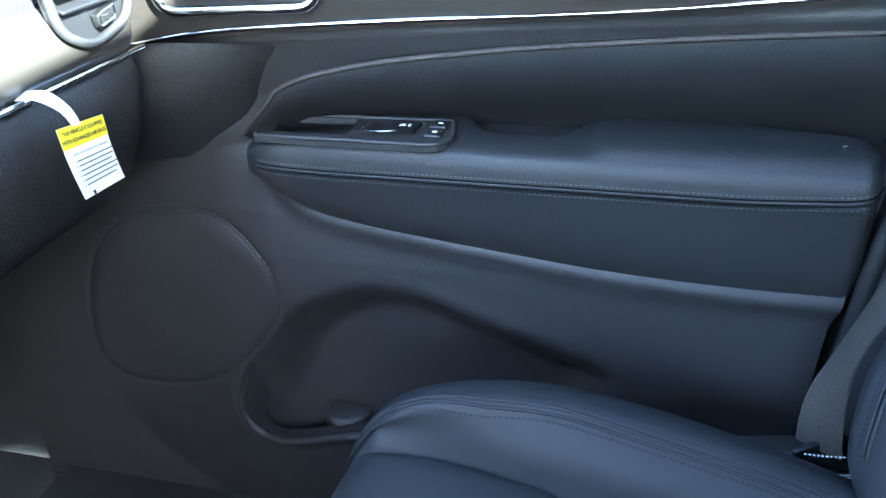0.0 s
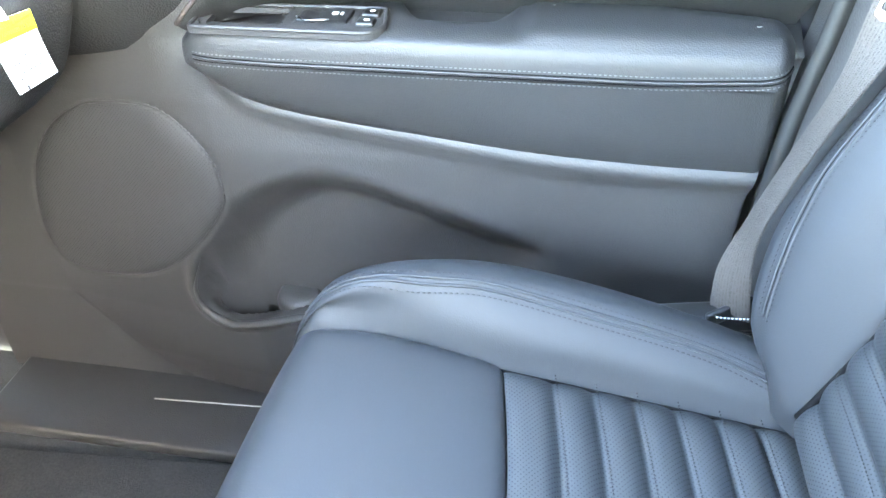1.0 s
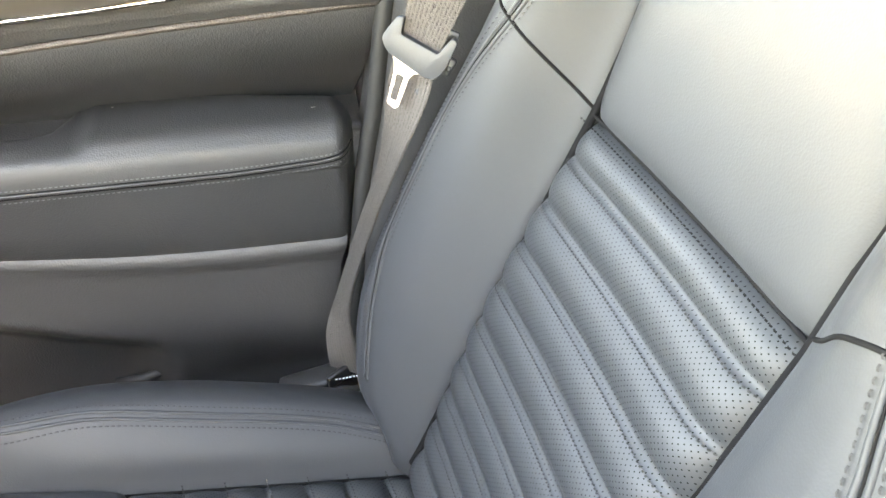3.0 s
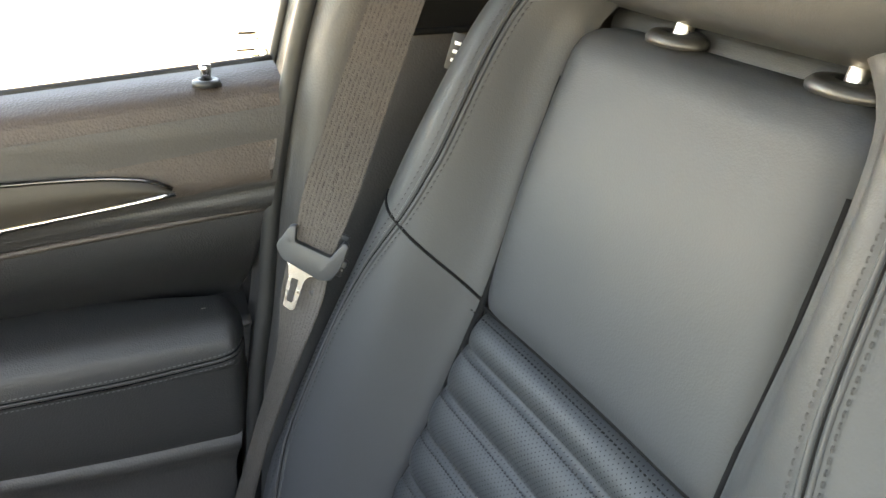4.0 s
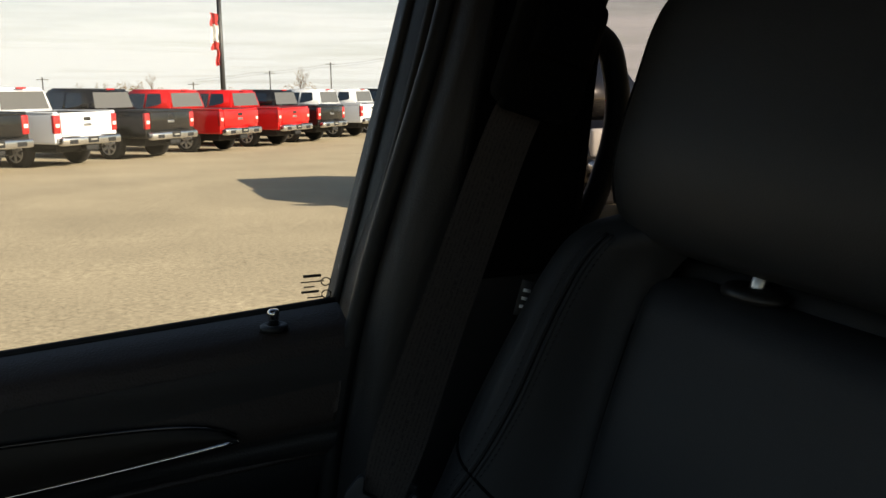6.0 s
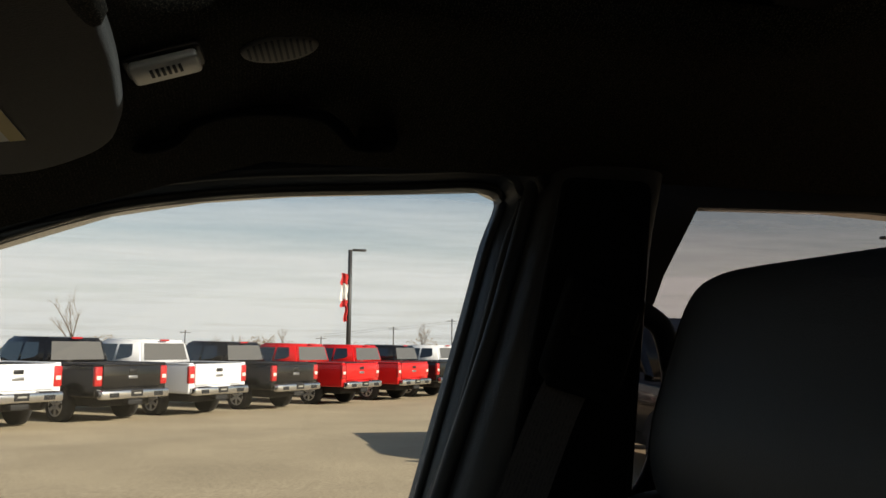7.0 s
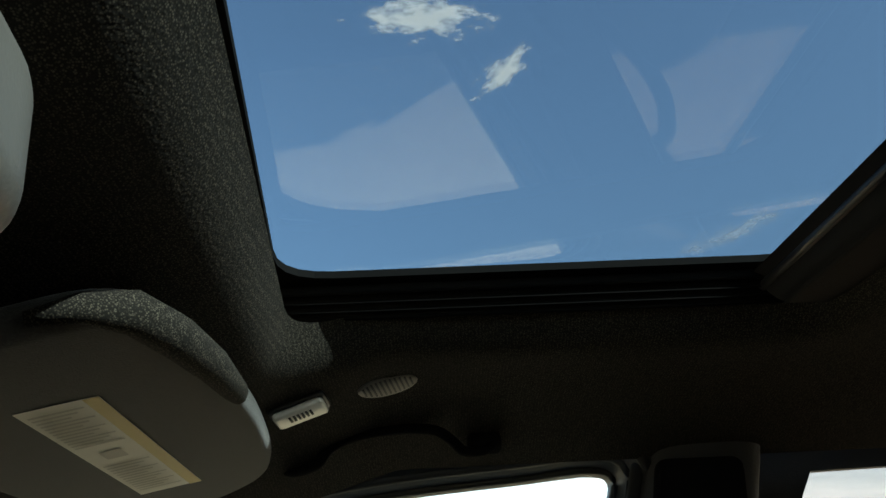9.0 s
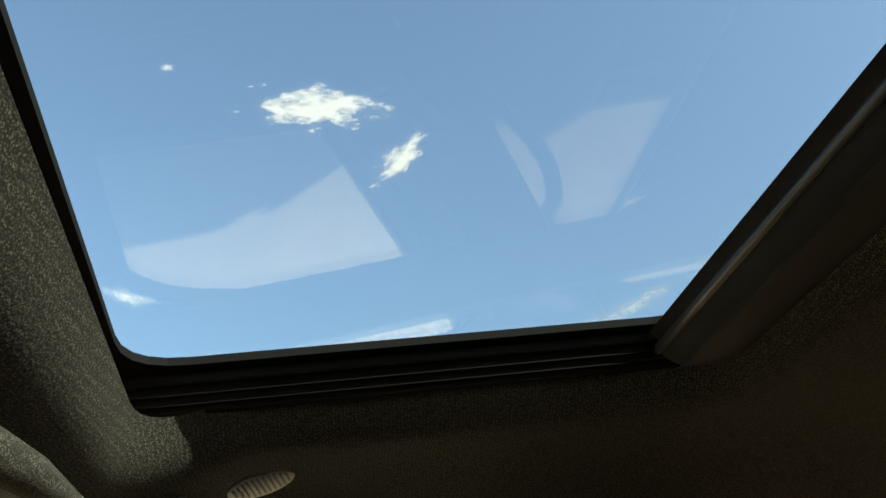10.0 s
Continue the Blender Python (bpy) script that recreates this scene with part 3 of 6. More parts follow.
def door_lining():
    us, vs = np.linspace(0, 1, 250), np.linspace(0, 1, 215)
    U, V = np.meshgrid(us, vs, indexing="ij")
    ZR = 0.42 + V * 0.842
    XR = -1.05 + U * (np.vectorize(door_rear)(ZR) + 1.05)
    ZR = 0.42 + V * (sill_z(XR) - 0.030 - 0.42)
    Y = door_y(XR, ZR)
    # the pocket reaches down behind its rim
    s = outline_sd(POCKET_S, XR, ZR)
    ZR = ZR - 0.075 * sstep(0.74, 0.67, ZR) * sstep(0.002, 0.014, s) * sstep(0.085, 0.03, s)
    verts = np.stack([XR, Y, ZR], -1).reshape(-1, 3)
    n = len(vs)
    faces = [(i * n + j, i * n + j + 1, (i + 1) * n + j + 1, (i + 1) * n + j) for i in range(len(us) - 1) for j in range(n - 1)]
    return from_data(verts, faces)


door = thing("door_1", "black moulded front passenger door lining with padded armrest, closed", "car door", (-0.4, 0.38, 0.42), kind="structure")
part("lining", door_lining(), PLASTIC, door)
# sill: the rounded top of the pad, and the window's wiper strip
sx = np.linspace(-0.95, 0.036, 60)
SILL_PROFILE = [(0.3365, -0.0205), (0.340, -0.0145), (0.347, -0.0105), (0.358, -0.0065), (0.376, -0.001), (0.383, -0.008)]
part("sill_pad", grid_bm(lambda x, k: (x, SILL_PROFILE[k][0], sill_z(x) + SILL_PROFILE[k][1]), list(sx), range(6)), PAD, door)
part("wiper_strip", tube_bm([(x, 0.386, sill_z(x) - 0.002) for x in sx], 0.005, 8, 0.8), RUBBER, door)
# upper pad laid over the lining, in coarse grain
us, vs = np.linspace(0, 1, 120), np.linspace(0, 1, 24)


def upper_pad(u, v):
    x = -0.72 + u * (0.72 + 0.034)
    z0 = 1.166 + 0.07 * x
    z = z0 + v * (sill_z(x) - 0.020 - z0)
    y = 0.3215 + 0.015 * v**2 + 0.006 * math.exp(-v * 14)
    return (min(x, door_rear(z)), y, z)


part("upper_pad", grid_bm(upper_pad, us, vs), PAD, door, "coarse-grained dark upper door pad")
# spear of brushed trim with a chrome line under it
chrome_z = smooth_table([-0.75, -0.7, -0.6, -0.435, -0.244, -0.12, -0.068], [1.103, 1.114, 1.131, 1.1435, 1.155, 1.166, 1.172])
spear_top = smooth_table([-0.75, -0.6, -0.45, -0.30, -0.2, -0.129, -0.094, -0.075, -0.066], [1.175, 1.19, 1.195, 1.194, 1.193, 1.190, 1.185, 1.179, 1.172])
part("trim_spear", grid_bm(lambda x, v: (x, 0.3185 - 0.003 * math.sin(math.pi * v), chrome_z(x) + v * max(0.0005, spear_top(x) - chrome_z(x))), list(np.linspace(-0.74, -0.068, 70)), list(np.linspace(0, 1, 9))), TRIM_SHADED, door, "brushed trim spear, its shade put into the colour")
part("chrome_line", tube_bm([(x, 0.3165, chrome_z(x)) for x in np.linspace(-0.74, -0.066, 60)], 0.0024, 8), CHROME, door, "thin chrome strip")
part("trim_edge", tube_bm([(x, 0.3195, spear_top(x) + 0.0015) for x in np.linspace(-0.74, -0.068, 60)], 0.0022, 6), GLOSSBLACK, door)
# pull handle in its bezel
hb = [(x, 0.311, z) for x, z in rounded_loop([(-0.655, 1.147), (-0.50, 1.155), (-0.50, 1.195), (-0.66, 1.19)], 0.02)]
part("handle_bezel", tube_bm(hb, 0.005, 8, closed=True), CHROME, door, "satin chrome bezel of the inner door handle")
part("door_handle", rbox_bm((0.12, 0.008, 0.022), 0.004, m=pose(-0.575, 0.312, 1.174, 0, -3, 0)), BLACK, door)

# armrest with its nose, rounded top and finger scoop
back_edge = smooth_table([-0.61, -0.585, -0.42, -0.397, -0.38, -0.364, -0.308, -0.285, -0.262, -0.147, -0.014, 0.0], [0.36, 0.40, 0.433, 0.426, 0.395, 0.377, 0.374, 0.385, 0.426, 0.42, 0.39, 0.375])


def arm_section(x):
    zr = ridge_z(x)
    nose = math.sqrt(max(0.0, 1 - (max(0.0, -0.562 - x) / 0.048) ** 2))
    tail = math.sqrt(max(0.0, 1 - (max(0.0, x + 0.036) / 0.0245) ** 2))
    k = 0.06 + 0.94 * float(nose * tail)
    yb = back_edge(x)
    t = 1.0 + 0.006 * sstep(-0.3, 0.0, x) - 0.0
    zt = 1.026 + (0.006 if x > -0.26 else 0.0) * sstep(-0.27, -0.25, x)
    base = 0.352 + 0.05 * sstep(-0.04, -0.02, x)
    f = lambda y: base - (base - y) * k
    top = lambda z: 0.985 + (z - 0.985) * (0.30 + 0.70 * float(nose * tail))
    dip = 0.032 * float(sstep(-0.584, -0.576, x) * sstep(-0.488, -0.496, x))
    return [(x, 0.358, zr + 0.002), (x, f(0.345), zr + 0.006), (x, f(0.335), zr + (0.98 - zr) * 0.45), (x, f(0.3265), 0.982), (x, f(0.3235), 0.991), (x, f(0.3235), 1.0), (x, f(0.325), top(1.012)),
            (x, f(0.330), top(1.0215)), (x, f(0.345), top(zt)), (x, (f(0.350) + yb) / 2 - (0.03 if dip else 0.0) * dip / 0.032, top(zt + 0.001) - dip), (x, yb - 0.006, top(zt) - dip), (x, yb, top(zt - 0.004) - dip), (x, yb + 0.001, top(zt - 0.03))]


rows = [arm_section(x) for x in np.concatenate([np.linspace(-0.6098, -0.563, 14), np.linspace(-0.56, -0.045, 60), np.linspace(-0.038, -0.012, 8)])]
verts = []
for r in rows:
    verts += [tuple(p) for p in spline(r, np.linspace(0, 1, 49))]
faces = [(i * 49 + j, i * 49 + j + 1, (i + 1) * 49 + j + 1, (i + 1) * 49 + j) for i in range(len(rows) - 1) for j in range(48)]
faces += [tuple(range(49)), tuple((len(rows) - 1) * 49 + j for j in range(48, -1, -1))]
armrest = part("armrest", from_data(verts, faces), VINYL, door, "padded black armrest with double stitching")
xs = np.linspace(-0.590, -0.018, 116)


def arm_seam(x, dz, lift=0.0):
    z = 0.9935 + dz + 0.006 * sstep(-0.15, 0, x) + 0.002 * sstep(-0.5, -0.6, x)
    nose = math.sqrt(max(0.0, 1 - (max(0.0, -0.562 - x) / 0.048) ** 2))
    tail = math.sqrt(max(0.0, 1 - (max(0.0, x + 0.036) / 0.0245) ** 2))
    base = 0.352 + 0.05 * float(sstep(-0.04, -0.02, x))
    return (x, base - (base - 0.3232) * (0.06 + 0.94 * nose * tail) - lift, z + 0.004 * float(sstep(-0.05, -0.018, x)))


for dz in (0.0060, -0.0060):
    part("stitching", stitch_bm([arm_seam(x, dz, 0.0004) for x in xs], (0, -1, 0.1), pitch=0.0046, length=0.0027, width=0.0009), THREAD, armrest, "grey thread stitching")
for dz in (0.0023, -0.0023):
    part("seam", tube_bm([arm_seam(x, dz, -0.0002) for x in xs], 0.0009, 6), SEAM, armrest)
part("seam_ridge", tube_bm([arm_seam(x, 0.0, -0.0006) for x in xs], 0.0018, 6), VINYL, armrest)
# the scoop behind the armrest's edge; its shade is put into the black colour
part("finger_scoop", net_bm([[(x, 0.372, 1.02), (x, 0.378, 0.985), (x, 0.40, 0.972), (x, 0.43, 0.985), (x, 0.438, 1.03)] for x in (-0.41, -0.37, -0.31, -0.25)], 16, 14), BLACK, door)
# rear end of the map pocket's rim, standing proud
part("pocket_rim", tube_bm([(-0.300, 0.386, 0.702), (-0.27, 0.383, 0.706), (-0.249, 0.382, 0.713), (-0.231, 0.382, 0.723), (-0.224, 0.383, 0.738), (-0.223, 0.387, 0.752)], 0.0055, 10), PLASTIC, door)

# concave insert between armrest and pad


def insert(u, v):
    x = -0.603 + u * 0.625
    zt = insert_top(x)
    z = 1.012 + v * (zt - 1.012)
    depth = min(1.0, (zt - 1.012) / 0.10)
    y = 0.3355 + 0.094 * depth * (1 - sstep(0.0, 1.0, v**0.75)) + 0.004 * (1 - v)
    return (min(x, door_rear(z)), y, z)


part("insert", grid_bm(insert, list(np.linspace(0, 1, 90)), list(np.linspace(0, 1, 26))), VINYL, door, "plain vinyl door insert")
part("insert_piping", tube_bm([(x, 0.335, insert_top(x) + 0.001) for x in np.linspace(-0.604, 0.018, 80)], 0.003, 6), PAD, door)
# switch bezel: a raised rim, a cup, the window switch and two lock buttons
bezel = part("switch_bezel", plate_hole_bm(rounded_loop([(-0.588, 0.322), (-0.404, 0.322), (-0.390, 0.340), (-0.400, 0.393), (-0.592, 0.388)], [0.006, 0.012, 0.012, 0.008, 0.004]),
             [rounded_loop([(-0.573, 0.334), (-0.496, 0.340), (-0.500, 0.383), (-0.577, 0.380)], 0.006)], 0.006, Matrix.Translation((0, 0, 1.0225))), PLASTIC, door, "black switch bezel with a storage cup", smooth=False)
part("bezel_rim", tube_bm([(x, y, 1.0290) for x, y in rounded_loop([(-0.586, 0.3235), (-0.405, 0.3235), (-0.392, 0.341), (-0.402, 0.391), (-0.590, 0.386)], [0.006, 0.012, 0.012, 0.008, 0.004])], 0.0024, 8, closed=True), PLASTIC, bezel)
part("cup", net_bm([[(-0.578, 0.333, 1.031), (-0.574, 0.337, 1.008), (-0.50, 0.341, 1.006), (-0.495, 0.341, 1.031)], [(-0.578, 0.35, 1.02), (-0.574, 0.35, 1.005), (-0.50, 0.355, 1.004), (-0.495, 0.355, 1.02)],
                    [(-0.579, 0.385, 1.032), (-0.575, 0.381, 1.012), (-0.501, 0.383, 1.010), (-0.497, 0.385, 1.032)]], 12, 16), BLACK, bezel)
sw = part("window_switch", net_bm([[(-0.486, y, 1.029), (-0.480, y, 1.0325 - k), (-0.468, y, 1.0300 - k), (-0.455, y, 1.0318), (-0.434, y, 1.0325), (-0.432, y, 1.029)] for y, k in ((0.345, 0.002), (0.349, 0), (0.362, 0), (0.372, 0), (0.376, 0.002))], 16, 20), BLACK, bezel)
part("switch_lip", tube_bm([(-0.484, 0.352, 1.0325), (-0.474, 0.345, 1.0312), (-0.460, 0.344, 1.0325), (-0.449, 0.346, 1.0328)], 0.0008, 6), STEEL, sw)
part("icon", joined(rbox_bm((0.006, 0.005, 0.0006), 0.0002, m=pose(-0.447, 0.363, 1.0330)), rbox_bm((0.0025, 0.006, 0.0006), 0.0002, m=pose(-0.440, 0.363, 1.0330))), WHITE, sw)
for yy in (0.350, 0.374):
    lk = part("lock_button", rbox_bm((0.018, 0.018, 0.006), 0.002, m=pose(-0.413, yy, 1.0295)), BLACK, bezel)
    part("icon", rbox_bm((0.005, 0.003, 0.0006), 0.0002, m=pose(-0.412, yy, 1.0327)), WHITE, lk)
# lock knob on the sill
knob_at = (-0.027, 0.351, 1.2535)
lk = part("lock_knob", lathe_bm([(0.0045, 0.0), (0.0045, 0.011), (0.0052, 0.013), (0.0052, 0.0165), (0.0035, 0.0185), (0.0, 0.019)], 16, Matrix.Translation(knob_at)), CHROME, door, "small chrome lock knob")
part("collar", lathe_bm([(0.0125, 0.0), (0.0120, 0.004), (0.0095, 0.0055), (0.006, 0.005), (0.006, 0.0)], 20, Matrix.Translation(knob_at)), BLACK, lk)
# pocket rim, bottle holder, speaker rim
part("pocket_rim", tube_bm([(x - 0.003, float(door_y(np.array([x - 0.012]), np.array([z - 0.012]))[0]) - 0.001, z - 0.003) for x, z in spline([(-0.655, 0.715), (-0.678, 0.657), (-0.676, 0.625), (-0.66, 0.608), (-0.63, 0.606), (-0.581, 0.622), (-0.517, 0.642), (-0.45, 0.65)], np.linspace(0, 1, 40))], [0.006 * min(1.0, 0.05 + k / 14) for k in range(40)], 8), PLASTIC, door)
part("bottle_holder", lathe_bm([(0.030, 0.0), (0.030, 0.012), (0.0285, 0.017), (0.024, 0.020), (0.012, 0.021), (0.0, 0.021)], 28, pose(-0.552, 0.400, 0.622)), PLASTIC, door)
spk = [(x, float(door_y(np.array([x]), np.array([z]))[0]) - 0.001, z) for x, z in SPEAKER_S]
part("speaker_rim", tube_bm(spk, 0.0018, 6, closed=True), PLASTIC, door)
grille_mat = add_dots(material("speaker_mesh", (0.029, 0.028, 0.028), 0.6, spec=0.3, var=0.1, bump=0.2, bump_scale=500), 0.0045, 0.0006, (0, 1))


def speaker_mesh():
    c = np.mean(np.array(SPEAKER_S), 0)
    n = len(SPEAKER_S)
    verts = []
    rings = [0.02, 0.2, 0.4, 0.6, 0.8, 0.93, 0.985]
    for r in rings:
        for x, z in SPEAKER_S:
            px, pz = c[0] + (x - c[0]) * r, c[1] + (z - c[1]) * r
            verts.append((px, float(door_y(np.array([px]), np.array([pz]))[0]) - 0.0025, pz))
    faces = [(i * n + j, i * n + (j + 1) % n, (i + 1) * n + (j + 1) % n, (i + 1) * n + j) for i in range(len(rings) - 1) for j in range(n)]
    faces.append(tuple(range(n - 1, -1, -1)))
    bm = from_data(verts, faces)
    lay = bm.loops.layers.uv.new("map")
    for f in bm.faces:
        for lp in f.loops:
            lp[lay].uv = (lp.vert.co.x, lp.vert.co.z)
    return bm


part("speaker_grille", speaker_mesh(), grille_mat, door, "round perforated speaker grille")
part("small_speck", rbox_bm((0.0045, 0.0008, 0.0004), 0.0002, m=pose(-0.050, 0.366, 1.034, 0, 0, 10)), GREYPRINT, door)
part("small_speck", rbox_bm((0.0022, 0.0012, 0.0004), 0.0002, m=pose(-0.237, 0.405, 1.0335)), GREYPRINT, door)
# scuff plate along the floor under the door
sill_strip = tagged(part("trim_sill", rbox_bm((1.15, 0.155, 0.022), 0.005, m=pose(-0.45, 0.3535, 0.436)), PLASTIC), "black plastic door sill strip", "sill strip", kind="structure")
part("edge_line", tube_bm([(x, 0.3545 + 0.06 * (x + 0.79), 0.4482) for x in np.linspace(-0.785, -0.30, 12)], 0.0011, 6), GREYPRINT, sill_strip, "thin bright edge line")
mat_loop = rounded_loop([(-1.03, -0.17), (-1.0, 0.240), (-0.82, 0.255), (-0.61, 0.268), (-0.44, 0.272), (-0.44, -0.17)], 0.04, 6)
tagged(part("floor_mat", prism_bm(mat_loop, 0.009, 0.003, Matrix.Translation((0, 0, 0.4285))), material("mat_pile", (0.036, 0.036, 0.037), 0.95, spec=0.1, var=0.3, var_scale=18, bump=1.2, bump_scale=500, fine_var=0.5)), "black carpet floor mat with a bound edge", "floor mat")

# ---- window surround of the front door: seal and frame following the opening ----
def ring_at(outline, grow, y):
    c = np.array([-0.25, 1.42])
    out = []
    p = np.array(outline)
    n = len(p)
    for i in range(n):
        t = p[(i + 1) % n] - p[i - 1]
        nn = np.array([t[1], -t[0]])
        nn = nn / np.linalg.norm(nn)
        out.append((p[i][0] + nn[0] * grow, y, p[i][1] + nn[1] * grow))
    return out


def open_curve(outline, start, stop, n=70):
    return [tuple(q) for q in spline(outline[start:stop], np.linspace(0, 1, n))]


arch = open_curve(FRONT_WINDOW, 0, 15)
frame_rows = []
for grow, y in ((-0.002, 0.418), (0.001, 0.404), (0.005, 0.392), (0.009, 0.380), (0.017, 0.366), (0.029, 0.352), (0.042, 0.338), (0.056, 0.330)):
    frame_rows.append(ring_at([arch[0]] + arch + [arch[-1]], grow, y)[1:-1])
surround = thing("window_frame", "black rubber-sealed window surround of the front passenger door", "window frame", (-0.3, 0.38, 1.6), kind="structure")
n = len(arch)
part("frame", from_data([p for r in frame_rows for p in r], [(i * n + j, i * n + j + 1, (i + 1) * n + j + 1, (i + 1) * n + j) for i in range(len(frame_rows) - 1) for j in range(n - 1)]), BLACK, surround)
for grow, y, r in ((0.003, 0.398, 0.005), (0.016, 0.372, 0.0065), (0.034, 0.348, 0.0095)):
    part("seal", tube_bm(ring_at([arch[0]] + arch + [arch[-1]], grow, y)[1:-1], r, 8), RUBBER, surround)
# etched marks in the glass corner, mirrored as seen from inside
mk = thing("glass_mark", "small etched black maker's marks on the side window", "glass marking", (0.02, 0.407, 1.27))
for i, (dx, dz, w, h) in enumerate(((0, 0.040, 0.020, 0.0035), (0, 0.033, 0.026, 0.0015), (-0.004, 0.027, 0.012, 0.0015), (-0.003, 0.021, 0.020, 0.0028), (0.003, 0.014, 0.018, 0.0015), (0, 0.004, 0.012, 0.0015), (0.002, -0.004, 0.022, 0.0018))):
    part("etched_bar", rbox_bm((w * 0.85, 0.0004, h * 0.8), 0, m=pose(0.020 + dx * 0.8, 0.4065, 1.2535 + dz * 0.8)), PRINT, mk)
for dz in (0.021, 0.009):
    part("etched_ring", tube_bm([(0.033 + 0.0045 * math.cos(a), 0.4065, 1.258 + dz + 0.0038 * math.sin(a)) for a in np.linspace(0, 2 * math.pi, 14)[:-1]], 0.0006, 4, closed=True), PRINT, mk)

# ---- B pillar and belt ----
pillar_x = smooth_table([0.42, 0.9, 1.04, 1.16, 1.27, 1.36, 1.5, 1.64, 1.70], [-0.05, -0.012, 0.009, 0.026, 0.050, 0.078, 0.126, 0.172, 0.185])
PILLAR_PROFILE = [(-0.006, 0.40), (0.0, 0.345), (0.004, 0.325), (0.014, 0.306), (0.032, 0.297), (0.06, 0.293), (0.10, 0.291), (0.15, 0.291), (0.185, 0.297), (0.20, 0.312), (0.205, 0.36), (0.205, 0.41)]
pillar = thing("pillar_trim", "black plastic trim of the centre pillar beside the seat", "pillar trim", (0.1, 0.33, 0.42), kind="structure")


def pillar_pt(z, k, narrow=1.0):
    dx, y = PILLAR_PROFILE[k]
    lean = 0.05 * sstep(1.45, 1.72, z)
    return (pillar_x(z) + dx * (1 - 0.16 * sstep(1.15, 1.30, z) - 0.22 * sstep(1.30, 1.62, z)), y + lean * 0.6, z)


part("cover", net_bm([[pillar_pt(z, k) for k in range(12)] for z in np.linspace(0.42, 1.70, 26)], 60, 44), PLASTIC, pillar)
part("door_seal", tube_bm([(pillar_x(z) - 0.004, 0.338 + 0.03 * sstep(1.45, 1.7, z), z) for z in np.linspace(0.45, 1.68, 50)], 0.009, 10), RUBBER, pillar)
# flat plate behind the belt; the recess's shade is put into its dark colour
CHANNEL = rounded_loop([(-0.050, 0.0), (0.072, 0.0), (0.092, 0.33), (0.008, 0.33)], [0.014, 0.03, 0.01, 0.01])
channel_m = axes_matrix((pillar_x(1.30) + 0.100, 0.2925, 1.30), (1, 0, 0), (0, -0.06, 1))
part("channel_shade_plate", prism_bm(CHANNEL, 0.003, 0.001, channel_m), RAILBLACK, pillar, "flat dark plate standing for the belt channel's shade")
part("channel_rim", tube_bm([channel_m @ Vector((x, y, 0.002)) for x, y in CHANNEL], 0.0034, 8, closed=True), RAILBLACK, pillar)

belt = thing("seat_belt", "dark grey woven seat belt hanging from the pillar, unbuckled", "seat belt", (0.0, 0.28, 0.78))
BELT_PATH = [(0.176, 0.262, 1.460), (0.147, 0.258, 1.413), (0.064, 0.232, 1.235), (0.0276, 0.2215, 1.1490), (0.0211, 0.2265, 1.1235), (0.001, 0.232, 1.045), (-0.026, 0.238, 0.964), (-0.045, 0.243, 0.895), (-0.050, 0.250, 0.84), (-0.044, 0.262, 0.785)]
BELT_ACROSS = [(1, 0.05, -0.32), (1, 0.05, -0.3), (1, -0.05, -0.32), (0.86, -0.40, -0.30), (0.70, -0.68, -0.15), (0.18, -0.93, 0.22), (0.08, -0.95, 0.28), (0.12, -0.95, 0.20), (0.55, -0.80, 0.1), (0.80, -0.58, 0.05)]
bt = np.linspace(0, 1, 120)
bp, ba = spline(BELT_PATH, bt), spline(BELT_ACROSS, bt)


def belt_point(i, v, lift=0.0):
    a = Vector(ba[i]).normalized()
    d = Vector(bp[min(i + 1, 119)] - bp[max(i - 1, 0)]).normalized()
    n = d.cross(a).normalized()
    pinch = 1 - 0.24 * math.exp(-((bp[i][2] - 1.145) / 0.030) ** 2)  # the webbing bunches where it runs through the latch
    return Vector(bp[i]) + a * (v * 0.0218 * pinch) + n * (0.0006 * (1 - v * v) + lift)


rowsv = [-1, -0.9, -0.8, -0.4, 0, 0.4, 0.8, 0.9, 1]
bm = joined(grid_bm(lambda i, v: belt_point(i, v), range(120), rowsv), grid_bm(lambda i, v: belt_point(i, v, -0.0013), range(120), rowsv))
part("webbing", bm, WEBBING, belt, "dark grey ribbed belt webbing")
for v in (-0.92, -0.76, -0.60, -0.44, -0.28, -0.12, 0.12, 0.28, 0.44, 0.60, 0.76, 0.92):
    rib = [from_data([q for i in range(120) for q in (belt_point(i, v - 0.045, up), belt_point(i, v, up * 1.2), belt_point(i, v + 0.045, up))],
                     [f for i in range(119) for f in ((3 * i, 3 * i + 1, 3 * i + 4, 3 * i + 3), (3 * i + 1, 3 * i + 2, 3 * i + 5, 3 * i + 4))]) for up in (0.0006, -0.0019)]
    part("rib", joined(*rib), WEBRIB, belt)
# latch head: a forked frame with a slot for the webbing, a bar behind it, and the steel tongue
ac = Vector((0.85, -0.40, -0.30)).normalized()
head_m = axes_matrix((0.027, 0.222, 1.130), ac, (0.341, 0.02, 0.94)) @ Matrix.Scale(0.001, 4)
FORK = rounded_loop([(-22, 32), (-27, 31), (-34, 12), (-26, 3), (6, -5), (15, -4), (20, 6), (22, 29), (17, 31), (10.5, 15.5), (-20, 19.5)], [2, 3, 5, 4, 4, 5, 6, 3, 2, 2.5, 2], 4)
head = part("latch_head", prism_bm(FORK, 9.0, 0.7, head_m @ Matrix.Translation((0, 0, 4.0)), 2), LATCH, belt, "blue-grey plastic latch head")
part("rear_bar", rbox_bm((44, 9, 5), 1.5, m=head_m @ pose(-2, 27, -9.5)), LATCH, head)
